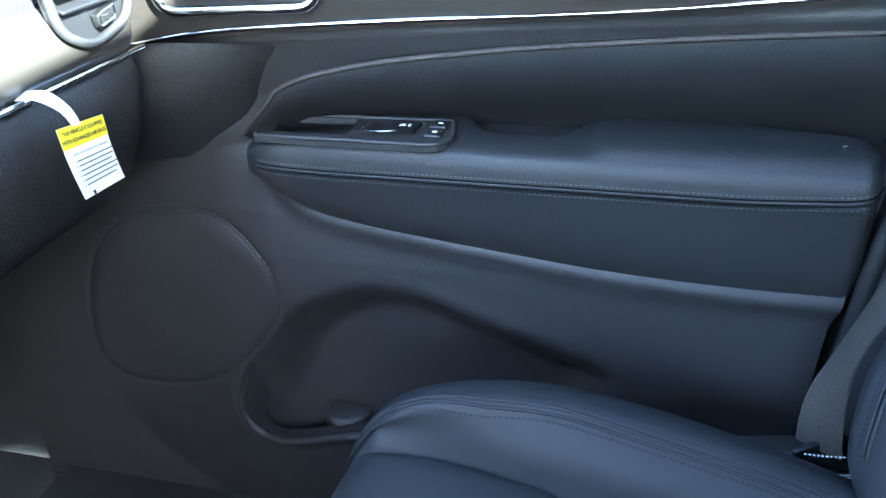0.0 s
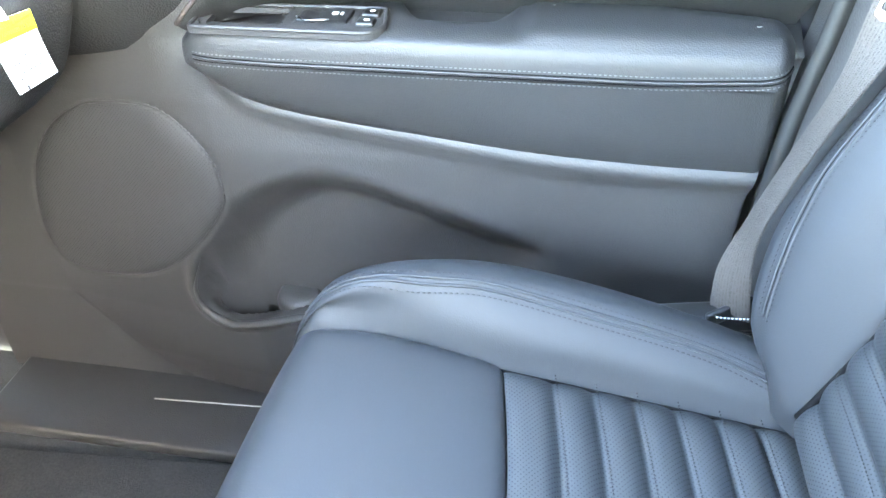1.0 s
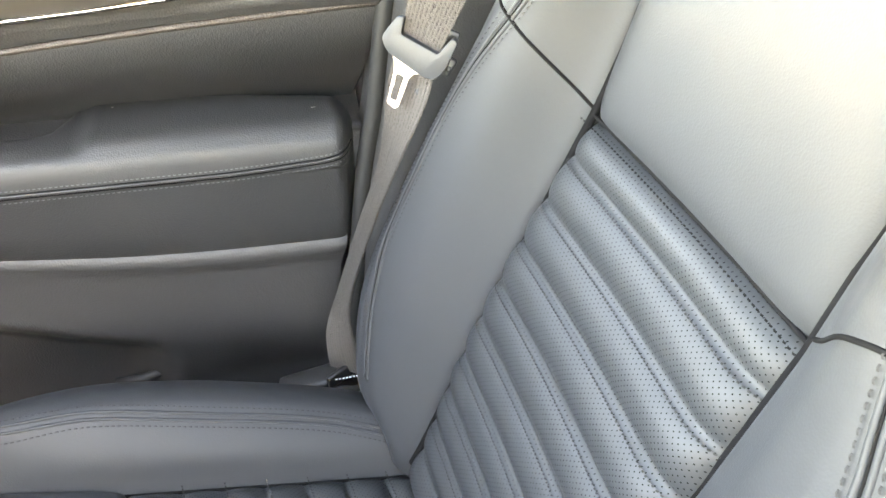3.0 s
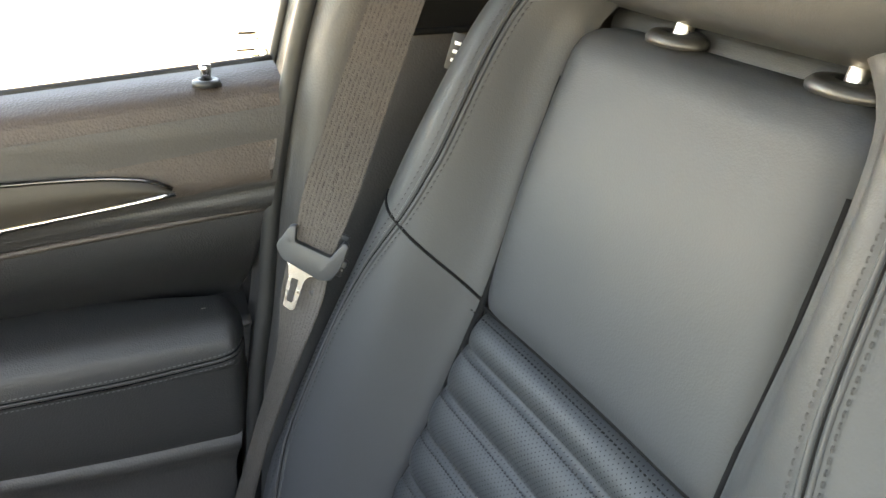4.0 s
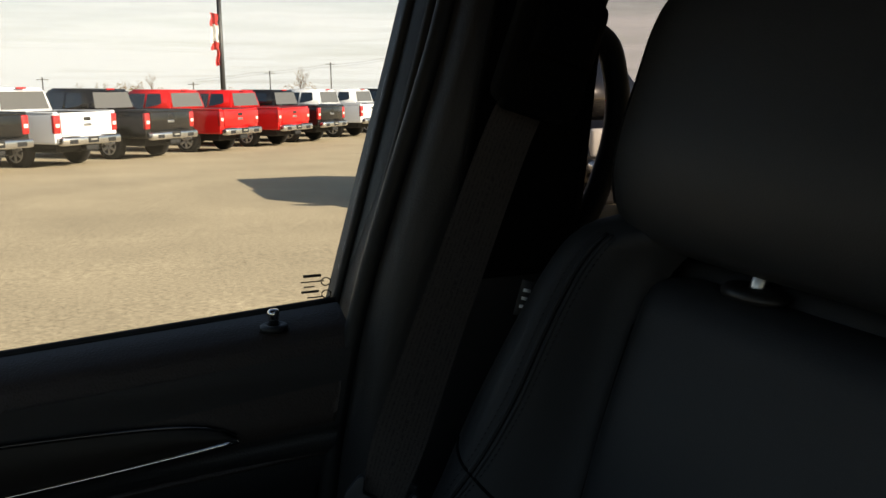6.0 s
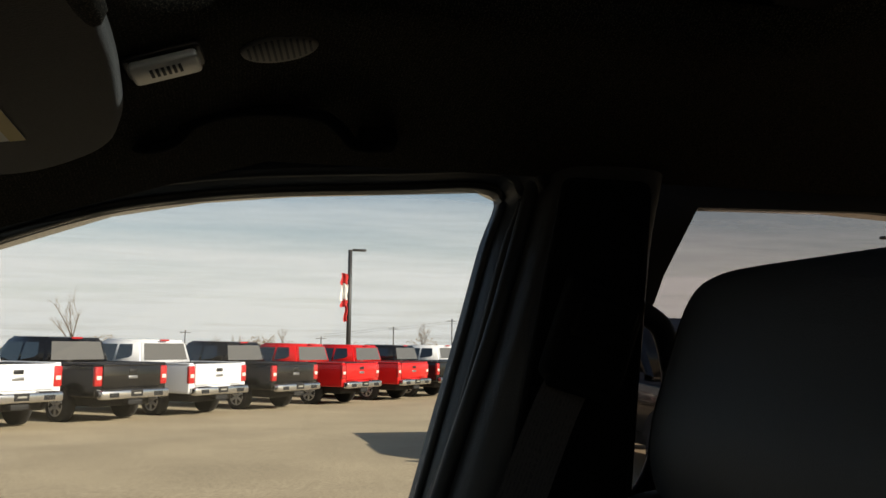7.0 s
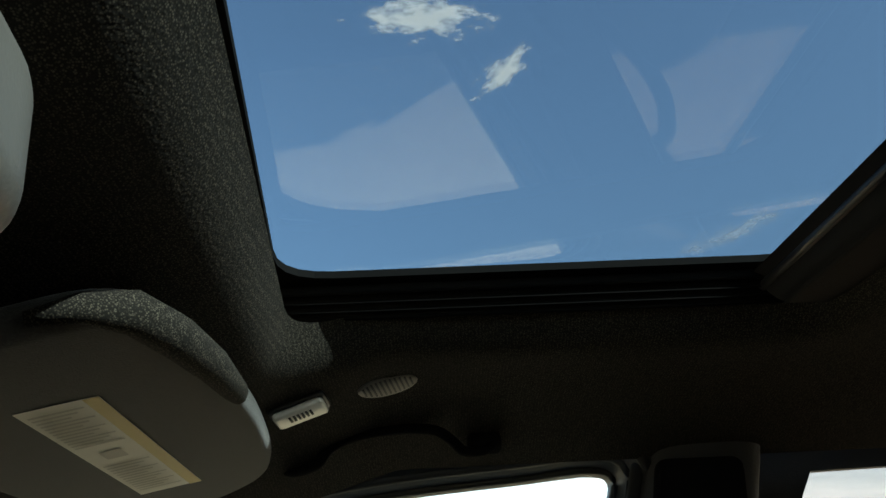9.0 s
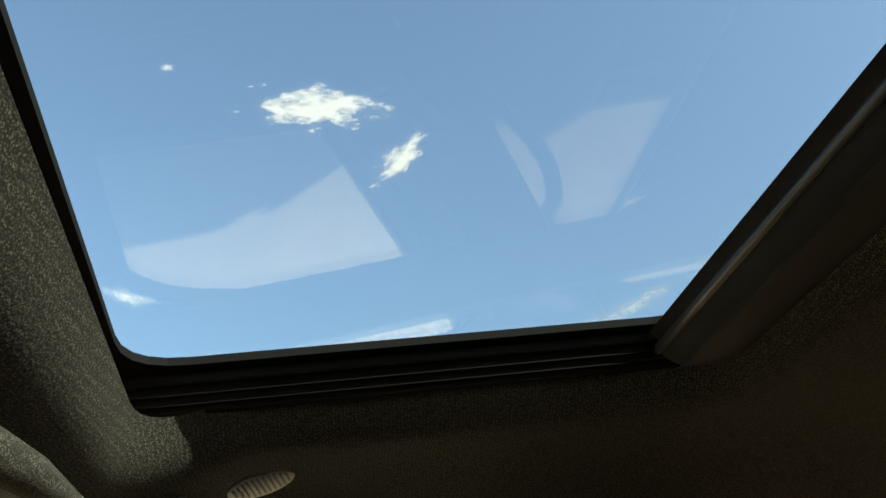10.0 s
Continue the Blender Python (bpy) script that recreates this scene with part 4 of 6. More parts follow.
part("lug", rbox_bm((9, 15, 9), 2.5, 3, head_m @ pose(20, 6, -3, 0, 0, -10)), LATCH, head)
part("rivet", lathe_bm([(2.4, 0), (2.4, 0.8), (1.2, 1.4), (0, 1.5)], 12, head_m @ pose(21, 5, 1.4)), BLACK, head)
tongue_loop = rounded_loop([(-26, 4.5), (-24, 6), (9, 0), (7, -4.5), (-2, -7.5), (-4.5, -12), (-5, -37), (-8, -39.5), (-15, -37), (-17.5, -11), (-20, -3)], 1.6)
hole = rounded_loop([(-14.6, -12), (-8.6, -12.5), (-8.4, -33), (-13.6, -32.2)], 1.4)
part("tongue", plate_hole_bm(tongue_loop, [hole], 2.4, head_m @ Matrix.Translation((0, 0, 3.0))), BUCKLE, belt, "bright steel buckle tongue", smooth=False)
part("stop_button", lathe_bm([(4.5, 0), (4.5, 2.5), (3, 3.6), (0, 4)], 14, head_m @ pose(6, -21, -3)), BLACK, belt)
# guide loop on the pillar and anchor by the sill
gm = axes_matrix((0.172, 0.262, 1.455), (1, 0.03, -0.30), (0.25, -0.1, 1))
part("guide_cover", rbox_bm((0.078, 0.10, 0.028), 0.012, 4, gm @ Matrix.Translation((0.004, 0.034, 0.002))), RAILBLACK, belt, "rounded black belt guide cover")
part("guide_cap", rbox_bm((0.056, 0.040, 0.012), 0.005, 3, gm @ Matrix.Translation((0.004, 0.048, 0.018))), RAILBLACK, belt)
part("guide_lip", rbox_bm((0.062, 0.012, 0.010), 0.004, 3, gm @ Matrix.Translation((0.002, -0.014, 0.010))), RAILBLACK, belt)
part("anchor_cover", rbox_bm((0.12, 0.03, 0.022), 0.006, m=pose(-0.055, 0.272, 0.770, 0, -4, 8)), BLACK, belt)
part("sewn_line", stitch_bm([(-0.059 + 0.042 * k, 0.244, 0.793 + 0.003 * k * k) for k in np.linspace(0, 1, 12)], Vector((-0.2, -0.95, 0.2)), pitch=0.0034, length=0.0022, width=0.0016), WHITE, belt, "pale thread across the belt end")
# stands in for a highlight on the seat's side trim, built as bright steel
part("trim_highlight", tube_bm([(-0.060, 0.248, 0.762), (-0.042, 0.247, 0.765), (-0.024, 0.247, 0.769), (-0.006, 0.249, 0.776)], 0.0038, 10, 0.6), BUCKLE, belt, "bright steel sliver standing for a highlight on the seat's side trim")
part("anchor_tab", rbox_bm((0.052, 0.006, 0.016), 0.002, m=pose(-0.044, 0.262, 0.787, 0, -8, 30)), BLACK, belt)

# ---- passenger seat ----
B0, BU, BN = Vector((0, 0, 0.83)), Vector((0.378, 0, 0.926)), Vector((-0.926, 0, 0.378))
SY = -0.008  # the seat's middle line


def on_back(s, y, d):
    return B0 + BU * s + BN * d + Vector((0, y + 0.10 * max(0.0, s - 0.33), 0))


def on_cushion(x, y, d):
    return Vector((x, y, 0.77 - 0.15 * x + d))


def lobe(p):
    return abs(math.sin(math.pi * p)) ** 0.55


def edge_roll(e, r=0.009, depth=0.014):
    return -depth * math.exp(-max(e, 0) / r)


seat = thing("passenger_seat", "black leather passenger seat with fluted perforated centre panels", "car seat", (-0.15, SY, 0.43))
HALF = 0.133


def skew(v):
    """The panel's cross lines climb a little towards the middle of the car."""
    return 0.005 * (1 - v)


def back_insert(s, v):
    y = SY + v * HALF
    ph = (0.3295 - s) / 0.0372
    amp = 0.0105 * (1 - math.exp(-(HALF - abs(v * HALF)) / 0.014)) * (1 - math.exp(-max(0.0, 0.3225 - s) / 0.009))
    d = 0.010 * math.sin(math.pi * min(1, max(0, s / 0.34))) + amp * lobe(ph) - 0.006 + edge_roll(HALF - abs(v * HALF)) + edge_roll(0.324 - s, 0.006, 0.007) - 0.006 * (1 - v * v)
    return on_back(s + skew(v), y, d)


def back_d(s, v):
    """Height of the valley between two flutes."""
    return 0.010 * math.sin(math.pi * min(1, max(0, s / 0.34))) - 0.006 + edge_roll(HALF - abs(v * HALF)) - 0.006 * (1 - v * v)


part("lower_back_panel", grid_bm(back_insert, list(np.linspace(-0.03, 0.322, 130)), list(np.linspace(-1, 1, 46)), uv=lambda s, v: (s, v * HALF)), LEATHER_PERF, seat, "fluted perforated leather back panel")


for k in range(1, 9):
    s = 0.3295 - 0.0372 * k
    part("flute_seam", tube_bm([on_back(s + skew(v), SY + v * HALF * 0.985, back_d(s, v) + 0.0002) for v in np.linspace(-1, 1, 24)], 0.0011, 5), SEAM, seat)
    part("stitching", stitch_bm([on_back(s - 0.0045 + skew(v), SY + v * HALF * 0.97, back_d(s, v) + 0.0068) for v in np.linspace(-1, 1, 40)], BN, pitch=0.0034, length=0.0020, width=0.0012), DARKTHREAD, seat)


def back_upper(u, v):
    # rises to the shoulder, then rolls back over the top
    w = HALF * (1 - 0.22 * sstep(0.86, 1.0, u))
    y = SY + v * w
    if u < 0.8:
        s, d = 0.324 + u / 0.8 * 0.19, 0.0
        roll = 0
    else:
        a = (u - 0.8) / 0.2 * 1.9
        s, d = 0.514 + 0.034 * math.sin(a), -0.034 * (1 - math.cos(a))
    d += edge_roll(w - abs(v * w)) + (edge_roll(s - 0.322, 0.006, 0.007) if u < 0.5 else 0.0) + 0.006 * math.sin(math.pi * min(1, u)) - 0.006 * (1 - v * v)
    return on_back(s + skew(v) * (1 - sstep(0.0, 0.7, u)), y, d)


part("upper_back_panel", grid_bm(back_upper, list(np.linspace(0, 1, 60)), list(np.linspace(-1, 1, 44))), LEATHER, seat, "smooth leather upper back panel")
bs = [-0.06, -0.03, 0.0, 0.08, 0.2, 0.36, 0.45, 0.53, 0.565, 0.585]
byc = smooth_table(bs, [0.165, 0.178, 0.194, 0.215, 0.212, 0.188, 0.176, 0.168, 0.158, 0.14])
bdc = smooth_table(bs, [0.0, 0.02, 0.045, 0.064, 0.066, 0.064, 0.058, 0.044, 0.022, -0.012])
byo = smooth_table(bs, [0.21, 0.235, 0.260, 0.280, 0.283, 0.272, 0.252, 0.226, 0.200, 0.16])
bys = smooth_table(bs, [0.128, 0.127, 0.126, 0.128, 0.131, 0.129, 0.132, 0.128, 0.105, 0.085])


def back_bolster_section(s):
    ys, yc, dc, yo = bys(s), byc(s), bdc(s), byo(s)
    b0 = min(0.0, dc - 0.02)
    return [(ys - 0.003, b0 - 0.016), (ys + 0.002, b0 - 0.003), (ys + 0.012, b0 + 0.010), ((ys * 0.5 + yc * 0.5), b0 + 0.70 * (dc - b0)), (yc - 0.012, dc - 0.004), (yc, dc), (yc + 0.020, dc - 0.004), (yc * 0.4 + yo * 0.6, dc - 0.022), (yo, dc - 0.065), (yo - 0.006, min(-0.085, dc - 0.10)), (yo - 0.04, min(-0.11, dc - 0.12))]


bst = smooth_table([0.0, 0.06, 0.095, 0.145, 0.205, 0.26, 0.315, 0.365, 0.405, 0.44, 0.50, 0.53, 0.56], [0.176, 0.195, 0.204, 0.212, 0.210, 0.204, 0.190, 0.172, 0.163, 0.159, 0.155, 0.152, 0.146])


def stitch_point(s, off, side, flat, lift):
    """A point on the bolster's surface, off along it from the stitch line, raised by lift."""
    q = spline(back_bolster_section(s), np.linspace(0, 0.8, 260))
    q = np.column_stack([q[:, 0], np.where(q[:, 1] > 0, q[:, 1] * flat, q[:, 1])])
    arc = np.concatenate([[0], np.cumsum(np.hypot(*np.diff(q, axis=0).T))])
    w = bst(s) + (0.022 if side < 0 else 0.0)
    k = max(1, int(np.argmax(q[:, 0] >= w)))
    at = np.interp(w, [q[k - 1, 0], q[k, 0]], [arc[k - 1], arc[k]]) + off
    p, e = ([np.interp(at + h, arc, q[:, i]) for i in (0, 1)] for h in (0.0, 0.002))
    ln = math.hypot(e[0] - p[0], e[1] - p[1])
    return on_back(s, SY + side * (p[0] - (e[1] - p[1]) / ln * lift), p[1] + (e[0] - p[0]) / ln * lift)


def back_bolster(side):
    flat = 1.0 if side > 0 else 0.42
    ss = np.linspace(-0.055, 0.583, 70)
    rows = []
    for s in ss:
        q = spline(back_bolster_section(s), np.linspace(0, 1, 40))
        rows.append([tuple(on_back(s, SY + side * a, d * (flat if d > 0 else 1))) for a, d in q])
    n = 40
    faces = [(i * n + j, i * n + j + 1, (i + 1) * n + j + 1, (i + 1) * n + j) for i in range(len(ss) - 1) for j in range(n - 1)]
    bol = part("back_bolster", from_data([p for r in rows for p in r], faces), LEATHER, seat)
    line = np.linspace(0.0, 0.56, 90)
    part("side_seam", tube_bm([on_back(s, SY + side * (bys(s) - 0.0015), min(0.0, bdc(s) * flat - 0.02) - 0.0075) for s in np.linspace(-0.03, 0.50, 60)], 0.0032, 6), SEAM, bol)
    line = np.linspace(0.012, 0.555, 110)
    part("seam", tube_bm([stitch_point(s, 0.0, side, flat, -0.0001) for s in line], 0.0007, 6), SEAM, bol)
    for off in (-0.0075, 0.0075):
        part("stitching", stitch_bm([stitch_point(s, off, side, flat, 0.0009) for s in line], BN, pitch=0.0048, length=0.0030, width=0.0012), DARKTHREAD, bol, "dark thread stitching")
    for off in (-0.0027, 0.0027):
        part("welt", tube_bm([stitch_point(s, off, side, flat, -0.0004) for s in line], 0.0017, 6), LEATHER, bol)
    # cross seam from the panel's corner to the outer edge
    ks = np.linspace(0.06, 0.62, 24)
    mid = spline(back_bolster_section(0.345), ks)
    run = np.concatenate([[0], np.cumsum(np.hypot(*np.diff(mid, axis=0).T))])
    sec = []
    for k, f in zip(ks, run / run[-1]):
        s = 0.3265 + 0.043 * f + (0.010 if side < 0 else 0.0)
        q = spline(back_bolster_section(s), [k])[0]
        sec.append(on_back(s, SY + side * q[0], q[1] * (flat if q[1] > 0 else 1) + 0.0002))
    part("cross_seam", tube_bm(sec, 0.0013, 6), SEAM, bol)
    return bol


for side in (1, -1):
    back_bolster(side)
part("panel_seam", tube_bm([on_back(0.3232 + skew(v), SY + v * HALF, -0.0070 - 0.005 * (1 - v * v)) for v in np.linspace(-1, 1, 30)], 0.0015, 6), SEAM, seat)
part("stitching", stitch_bm([on_back(0.3185 + skew(v), SY + v * HALF * 0.98, 0.0005 - 0.006 * (1 - v * v)) for v in np.linspace(-1, 1, 60)], BN, pitch=0.0042, length=0.0026, width=0.0012), SEAM, seat)
# shoulder cap under the head restraint, and the back shell
cap = [[on_back(s, SY + v * w, d) for v in (-1, -0.6, 0, 0.6, 1)] for s, w, d in ((0.535, 0.125, -0.030), (0.556, 0.135, -0.034), (0.566, 0.14, -0.05), (0.562, 0.15, -0.08), (0.53, 0.17, -0.105))]
part("shoulder_cap", net_bm(cap, 20, 24), LEATHER, seat)
shell = [[on_back(s, SY + v * w, d) for v in (-1, -0.7, 0, 0.7, 1)] for s, w, d in ((-0.1, 0.20, -0.08), (0.1, 0.24, -0.115), (0.35, 0.235, -0.115), (0.52, 0.19, -0.108), (0.565, 0.14, -0.075))]
part("back_shell", net_bm(shell, 24, 20), PLASTIC, seat)
# side tag sewn into the bolster's seam
tagp = part("airbag_tag", rbox_bm((0.012, 0.001, 0.028), 0.0003, m=axes_matrix((0.1445, 0.2140, 1.297), (1, -0.3, -0.3), (0.42, 0, 0.9)) @ pose(0, 0, 0, 90)), PRINT, seat, "small black fabric tag with grey bars")
for k in (-0.0065, 0.0, 0.0065):
    part("tag_bar", rbox_bm((0.006, 0.0014, 0.0026), 0, m=axes_matrix((0.1445, 0.2140, 1.297), (1, -0.3, -0.3), (0.42, 0, 0.9)) @ pose(0, 0, 0, 90) @ Matrix.Translation((0, 0, k))), WHITE, tagp)

# cushion
CHALF = 0.147  # half the width between the cushion's seams


def bow(v):
    """How far the cross lines of the cushion lie back in the middle."""
    return 0.022 * (1 - abs(v) ** 1.3)


def cushion_insert(x, v):
    y = SY + v * CHALF
    e = min(CHALF - abs(v * CHALF), x + 0.2515 + 0.002)
    amp = 0.0095 * (1 - math.exp(-(CHALF - abs(v * CHALF)) / 0.014))
    ph = max(0.5, (x + 0.2427) / 0.0352)
    d = amp * lobe(ph) - 0.004 + edge_roll(e, depth=0.012) - 0.006 * (1 - v * v)
    return on_cushion(x + bow(v), y, d)


part("cushion_panel", grid_bm(cushion_insert, list(np.linspace(-0.250, 0.075, 120)), list(np.linspace(-1, 1, 44)), uv=lambda x, v: (x, v * CHALF)), LEATHER_PERF, seat, "fluted perforated leather cushion panel")
for k in range(1, 9):
    x = -0.2427 + 0.0352 * k
    part("flute_seam", tube_bm([on_cushion(x + bow(v), SY + v * CHALF * 0.985, -0.0038 + edge_roll(CHALF * (1 - abs(v)), depth=0.012) - 0.006 * (1 - v * v)) for v in np.linspace(-1, 1, 24)], 0.0011, 5), SEAM, seat)
for k in range(1, 8):
    x = -0.2387 + 0.0352 * k
    part("stitching", stitch_bm([on_cushion(x + bow(v), SY + v * CHALF * 0.96, 0.0032 - 0.006 * (1 - v * v)) for v in np.linspace(-1, 1, 40)], Vector((0.15, 0, 1)), pitch=0.0034, length=0.0020, width=0.0012), DARKTHREAD, seat)
FRONT_PATH = [(-0.2505, -0.012), (-0.2565, 0.0), (-0.295, 0.006), (-0.35, 0.008), (-0.40, 0.002), (-0.43, -0.012), (-0.452, -0.045), (-0.458, -0.10), (-0.445, -0.20), (-0.42, -0.29)]


def front_pad(u, v):
    x, d = spline(FRONT_PATH, [u])[0]
    w = CHALF + 0.003 + 0.030 * sstep(0.45, 0.75, u) + 0.03 * sstep(0.7, 1, u)
    e = w - abs(v * w)
    x += 0.012 * abs(v) ** 3 * sstep(0.4, 0.8, u) + bow(v) * (1 - sstep(0.0, 0.4, u))
    return on_cushion(x, SY + v * w, d + edge_roll(e, depth=0.012) * (1 - sstep(0.5, 0.9, u)) - 0.003 * (1 - v * v))


part("front_pad", grid_bm(front_pad, list(np.linspace(0, 1, 60)), list(np.linspace(-1, 1, 44))), LEATHER, seat, "smooth leather thigh pad")
cs = [-0.452, -0.44, -0.41, -0.36, -0.284, -0.2, -0.107, -0.03, 0.03, 0.07]
cyc = smooth_table(cs, [0.162, 0.163, 0.167, 0.175, 0.188, 0.193, 0.190, 0.184, 0.174, 0.162])
cdc = smooth_table(cs, [-0.05, -0.018, 0.024, 0.050, 0.060, 0.058, 0.050, 0.040, 0.030, 0.02])
cyo = smooth_table(cs, [0.165, 0.18, 0.208, 0.240, 0.262, 0.268, 0.268, 0.262, 0.255, 0.24])


def cushion_section(x):
    ys, yc, dc, yo = CHALF - 0.002, cyc(x), cdc(x), cyo(x)
    b = min(0.0, dc - 0.012)
    return [(ys - 0.003, b - 0.016), (ys + 0.002, b - 0.002), (ys + 0.010, b + 0.45 * (dc - b)), (yc - 0.014, dc - 0.005), (yc, dc), (yc + 0.02, dc - 0.006), (yc * 0.4 + yo * 0.6, dc - 0.025), (yo, dc - 0.075), (yo - 0.004, -0.15), (yo - 0.03, -0.27)]


cst = smooth_table([-0.44, -0.386, -0.332, -0.266, -0.169, -0.071, 0.0], [0.158, 0.164, 0.168, 0.176, 0.175, 0.171, 0.160])


def cushion_stitch(x, off, side, lift):
    q = spline(cushion_section(x), np.linspace(0, 0.75, 160))
    w = cst(x) + off
    k = max(1, int(np.argmax(q[:, 0] >= w)))
    f = (w - q[k - 1, 0]) / max(1e-6, q[k, 0] - q[k - 1, 0])
    return on_cushion(x, SY + side * w, q[k - 1, 1] + f * (q[k, 1] - q[k - 1, 1]) + lift)


def cushion_bolster(side):
    xs = np.linspace(-0.452, 0.068, 70)
    n = 40
    verts = []
    for x in xs:
        verts += [tuple(on_cushion(x, SY + side * a, d)) for a, d in spline(cushion_section(x), np.linspace(0, 1, n))]
    faces = [(i * n + j, (i + 1) * n + j, (i + 1) * n + j + 1, i * n + j + 1) for i in range(len(xs) - 1) for j in range(n - 1)]
    faces.append(tuple(range(n)))
    bol = part("cushion_bolster", from_data(verts, faces), LEATHER, seat)
    line = np.linspace(-0.435, 0.0, 90)
    for off in (-0.0065, 0.0065):
        part("stitching", stitch_bm([cushion_stitch(x, off, side, 0.0006) for x in line], (0, -0.5 * side, 0.8), pitch=0.0048, length=0.0028, width=0.0010), DARKTHREAD, bol, "dark thread stitching")
    for off in (-0.0022, 0.0022):
        part("welt", tube_bm([cushion_stitch(x, off, side, 0.0002) for x in line], 0.0016, 6), LEATHER, bol)
    part("panel_seam", tube_bm([on_cushion(x, SY + side * (CHALF - 0.0015), -0.012 + min(0, cdc(x) - 0.012)) for x in np.linspace(-0.44, 0.05, 40)], 0.003, 6), SEAM, bol)


for side in (1, -1):
    cushion_bolster(side)
part("cross_seam", tube_bm([on_cushion(-0.2505, SY + v * CHALF * 0.985, -0.012) for v in np.linspace(-1, 1, 24)], 0.003, 6), SEAM, seat)
part("seat_base", rbox_bm((0.44, 0.46, 0.15), 0.02, m=pose(-0.19, SY, 0.535)), PLASTIC, seat)
for sx_ in (0.19, -0.19):
    part("seat_rail", rbox_bm((0.5, 0.03, 0.04), 0.005, m=pose(-0.18, SY + sx_, 0.448)), BLACK, seat)
part("recline_cover", rbox_bm((0.16, 0.022, 0.07), 0.01, m=pose(-0.01, SY + 0.272, 0.72, 0, 20, 0)), PLASTIC, seat)

# head restraint
HC = on_back(0.655, SY + 0.004, -0.002)


def head_pt(u, v, k=1.0):
    # a soft box: half sizes across, along the back, and through
    cu, su, cv, sv = math.cos(u), math.sin(u), math.cos(v), math.sin(v)
    pw = lambda c, p: math.copysign(abs(c) ** p, c)
    ay = 0.178 * pw(cv, 0.23) * pw(cu, 0.36)
    ad = 0.052 * pw(cv, 0.5) * pw(su, 0.62)
    az = (0.100 if sv > 0 else 0.097) * pw(sv, 0.56)
    ay *= 1 + 0.03 * (az / 0.092)
    if ad > 0:
        ad += 0.010 * (az / 0.092) ** 2 if az > 0 else -0.30 * ad * (az / 0.092) ** 2
    ad -= 0.006
    return HC + BU * (az * k) + BN * (ad * k) + Vector((0, ay * k, 0))


bm = grid_bm(lambda v, u: head_pt(u, v), list(np.linspace(-math.pi / 2, math.pi / 2, 44)), list(np.linspace(0, 2 * math.pi, 65)[:-1]), closed_v=True)
bmesh.ops.recalc_face_normals(bm, faces=bm.faces)
head_r = thing("head_restraint", "black leather head restraint on two steel posts", "head restraint", tuple(on_back(0.56, SY, -0.03)))
hb_ = part("cushion", bm, LEATHER, head_r)
for side in (1, -1):
    a = 0.62 if side > 0 else math.pi - 0.62
    line = [head_pt(a, v, 1.001) for v in np.linspace(-0.7, 1.15, 50)]
    part("seam", tube_bm(line, 0.0015, 6), SEAM, hb_)
    part("stitching", stitch_bm([head_pt(a + side * 0.05, v, 1.004) for v in np.linspace(-0.7, 1.15, 50)], BN, pitch=0.0075, length=0.005), DARKTHREAD, hb_)
for yy in (0.046, -0.092):
    top = on_back(0.590, SY + yy + 0.0, -0.026)
    bot = on_back(0.530, SY + yy + 0.0, -0.026)
    part("post", tube_bm([bot, (bot + top) / 2, top], 0.0063, 14), STEEL, head_r, "polished steel post")
    part("collar", lathe_bm([(0.024, 0.0), (0.024, 0.004), (0.020, 0.008), (0.009, 0.009), (0.008, 0.0)], 24, axes_matrix(on_back(0.546, SY + yy, -0.024), (1, 0, 0.05), (0, 1, 0)) @ Matrix.Diagonal((0.62, 1.1, 0.8, 1))), BLACK, head_r, "black guide collar")

# unseen driver's seat of the same make, copied in to block rear-left sun
tagged(copy_thing(seat, pose(-0.15, SY - 0.72, 0.43)), "unseen black leather driver's seat, added to block the sun", "car seat")
tagged(copy_thing(head_r, Matrix.Translation(head_r.location + Vector((0, -0.72, 0)))), "unseen black leather driver's head restraint, added to block the sun", "head restraint")

# ---- sun visor ----
visor = thing("sun_visor", "dark fabric sun visor with a cream warning label, folded up", "sun visor", (-0.27, 0.0, 1.615))
vx, vn = Vector((1, 0, 0.30)).normalized(), Vector((0.30, 0, -1)).normalized()


def on_visor(x, y, d=0.0):
    return Vector((x, y, 1.612 + 0.30 * (x + 0.275))) + vn * d


vis_loop = rounded_loop([(-0.206, -0.205), (-0.189, -0.10), (-0.192, 0.05), (-0.202, 0.16), (-0.222, 0.245), (-0.285, 0.278), (-0.338, 0.228), (-0.372, 0.13), (-0.368, -0.20), (-0.30, -0.215)], [0.04, 0.05, 0.03, 0.03, 0.035, 0.035, 0.04, 0.04, 0.02, 0.02], 6)
vis_m = axes_matrix(on_visor(-0.275, 0), vx, (0, 1, 0))
bm = prism_bm([((x + 0.275) * 1.044, y) for x, y in vis_loop], 0.022, 0.009, vis_m @ Matrix.Translation((0, 0, 0.0)), 4)
VISORCLOTH = material("visor_cloth", (0.040, 0.038, 0.034), 0.85, spec=0.2, var=0.12, var_scale=14, fine_var=0.45, bump=0.7, bump_scale=900, sheen=0.15)
part("body", bm, VISORCLOTH, visor)
# raised rolled rear edge
part("rolled_edge", tube_bm([on_visor(x, y, -0.008) for x, y in [(-0.252, -0.212), (-0.228, -0.206), (-0.211, -0.184), (-0.203, -0.14), (-0.198, -0.08), (-0.197, -0.01), (-0.200, 0.02)]], [0.004, 0.008, 0.012, 0.013, 0.012, 0.009, 0.003], 10), HEADLINER, visor)
lab_pts = [(-0.2990, -0.120), (-0.2565, -0.108), (-0.2674, 0.1675), (-0.3120, 0.1465)]


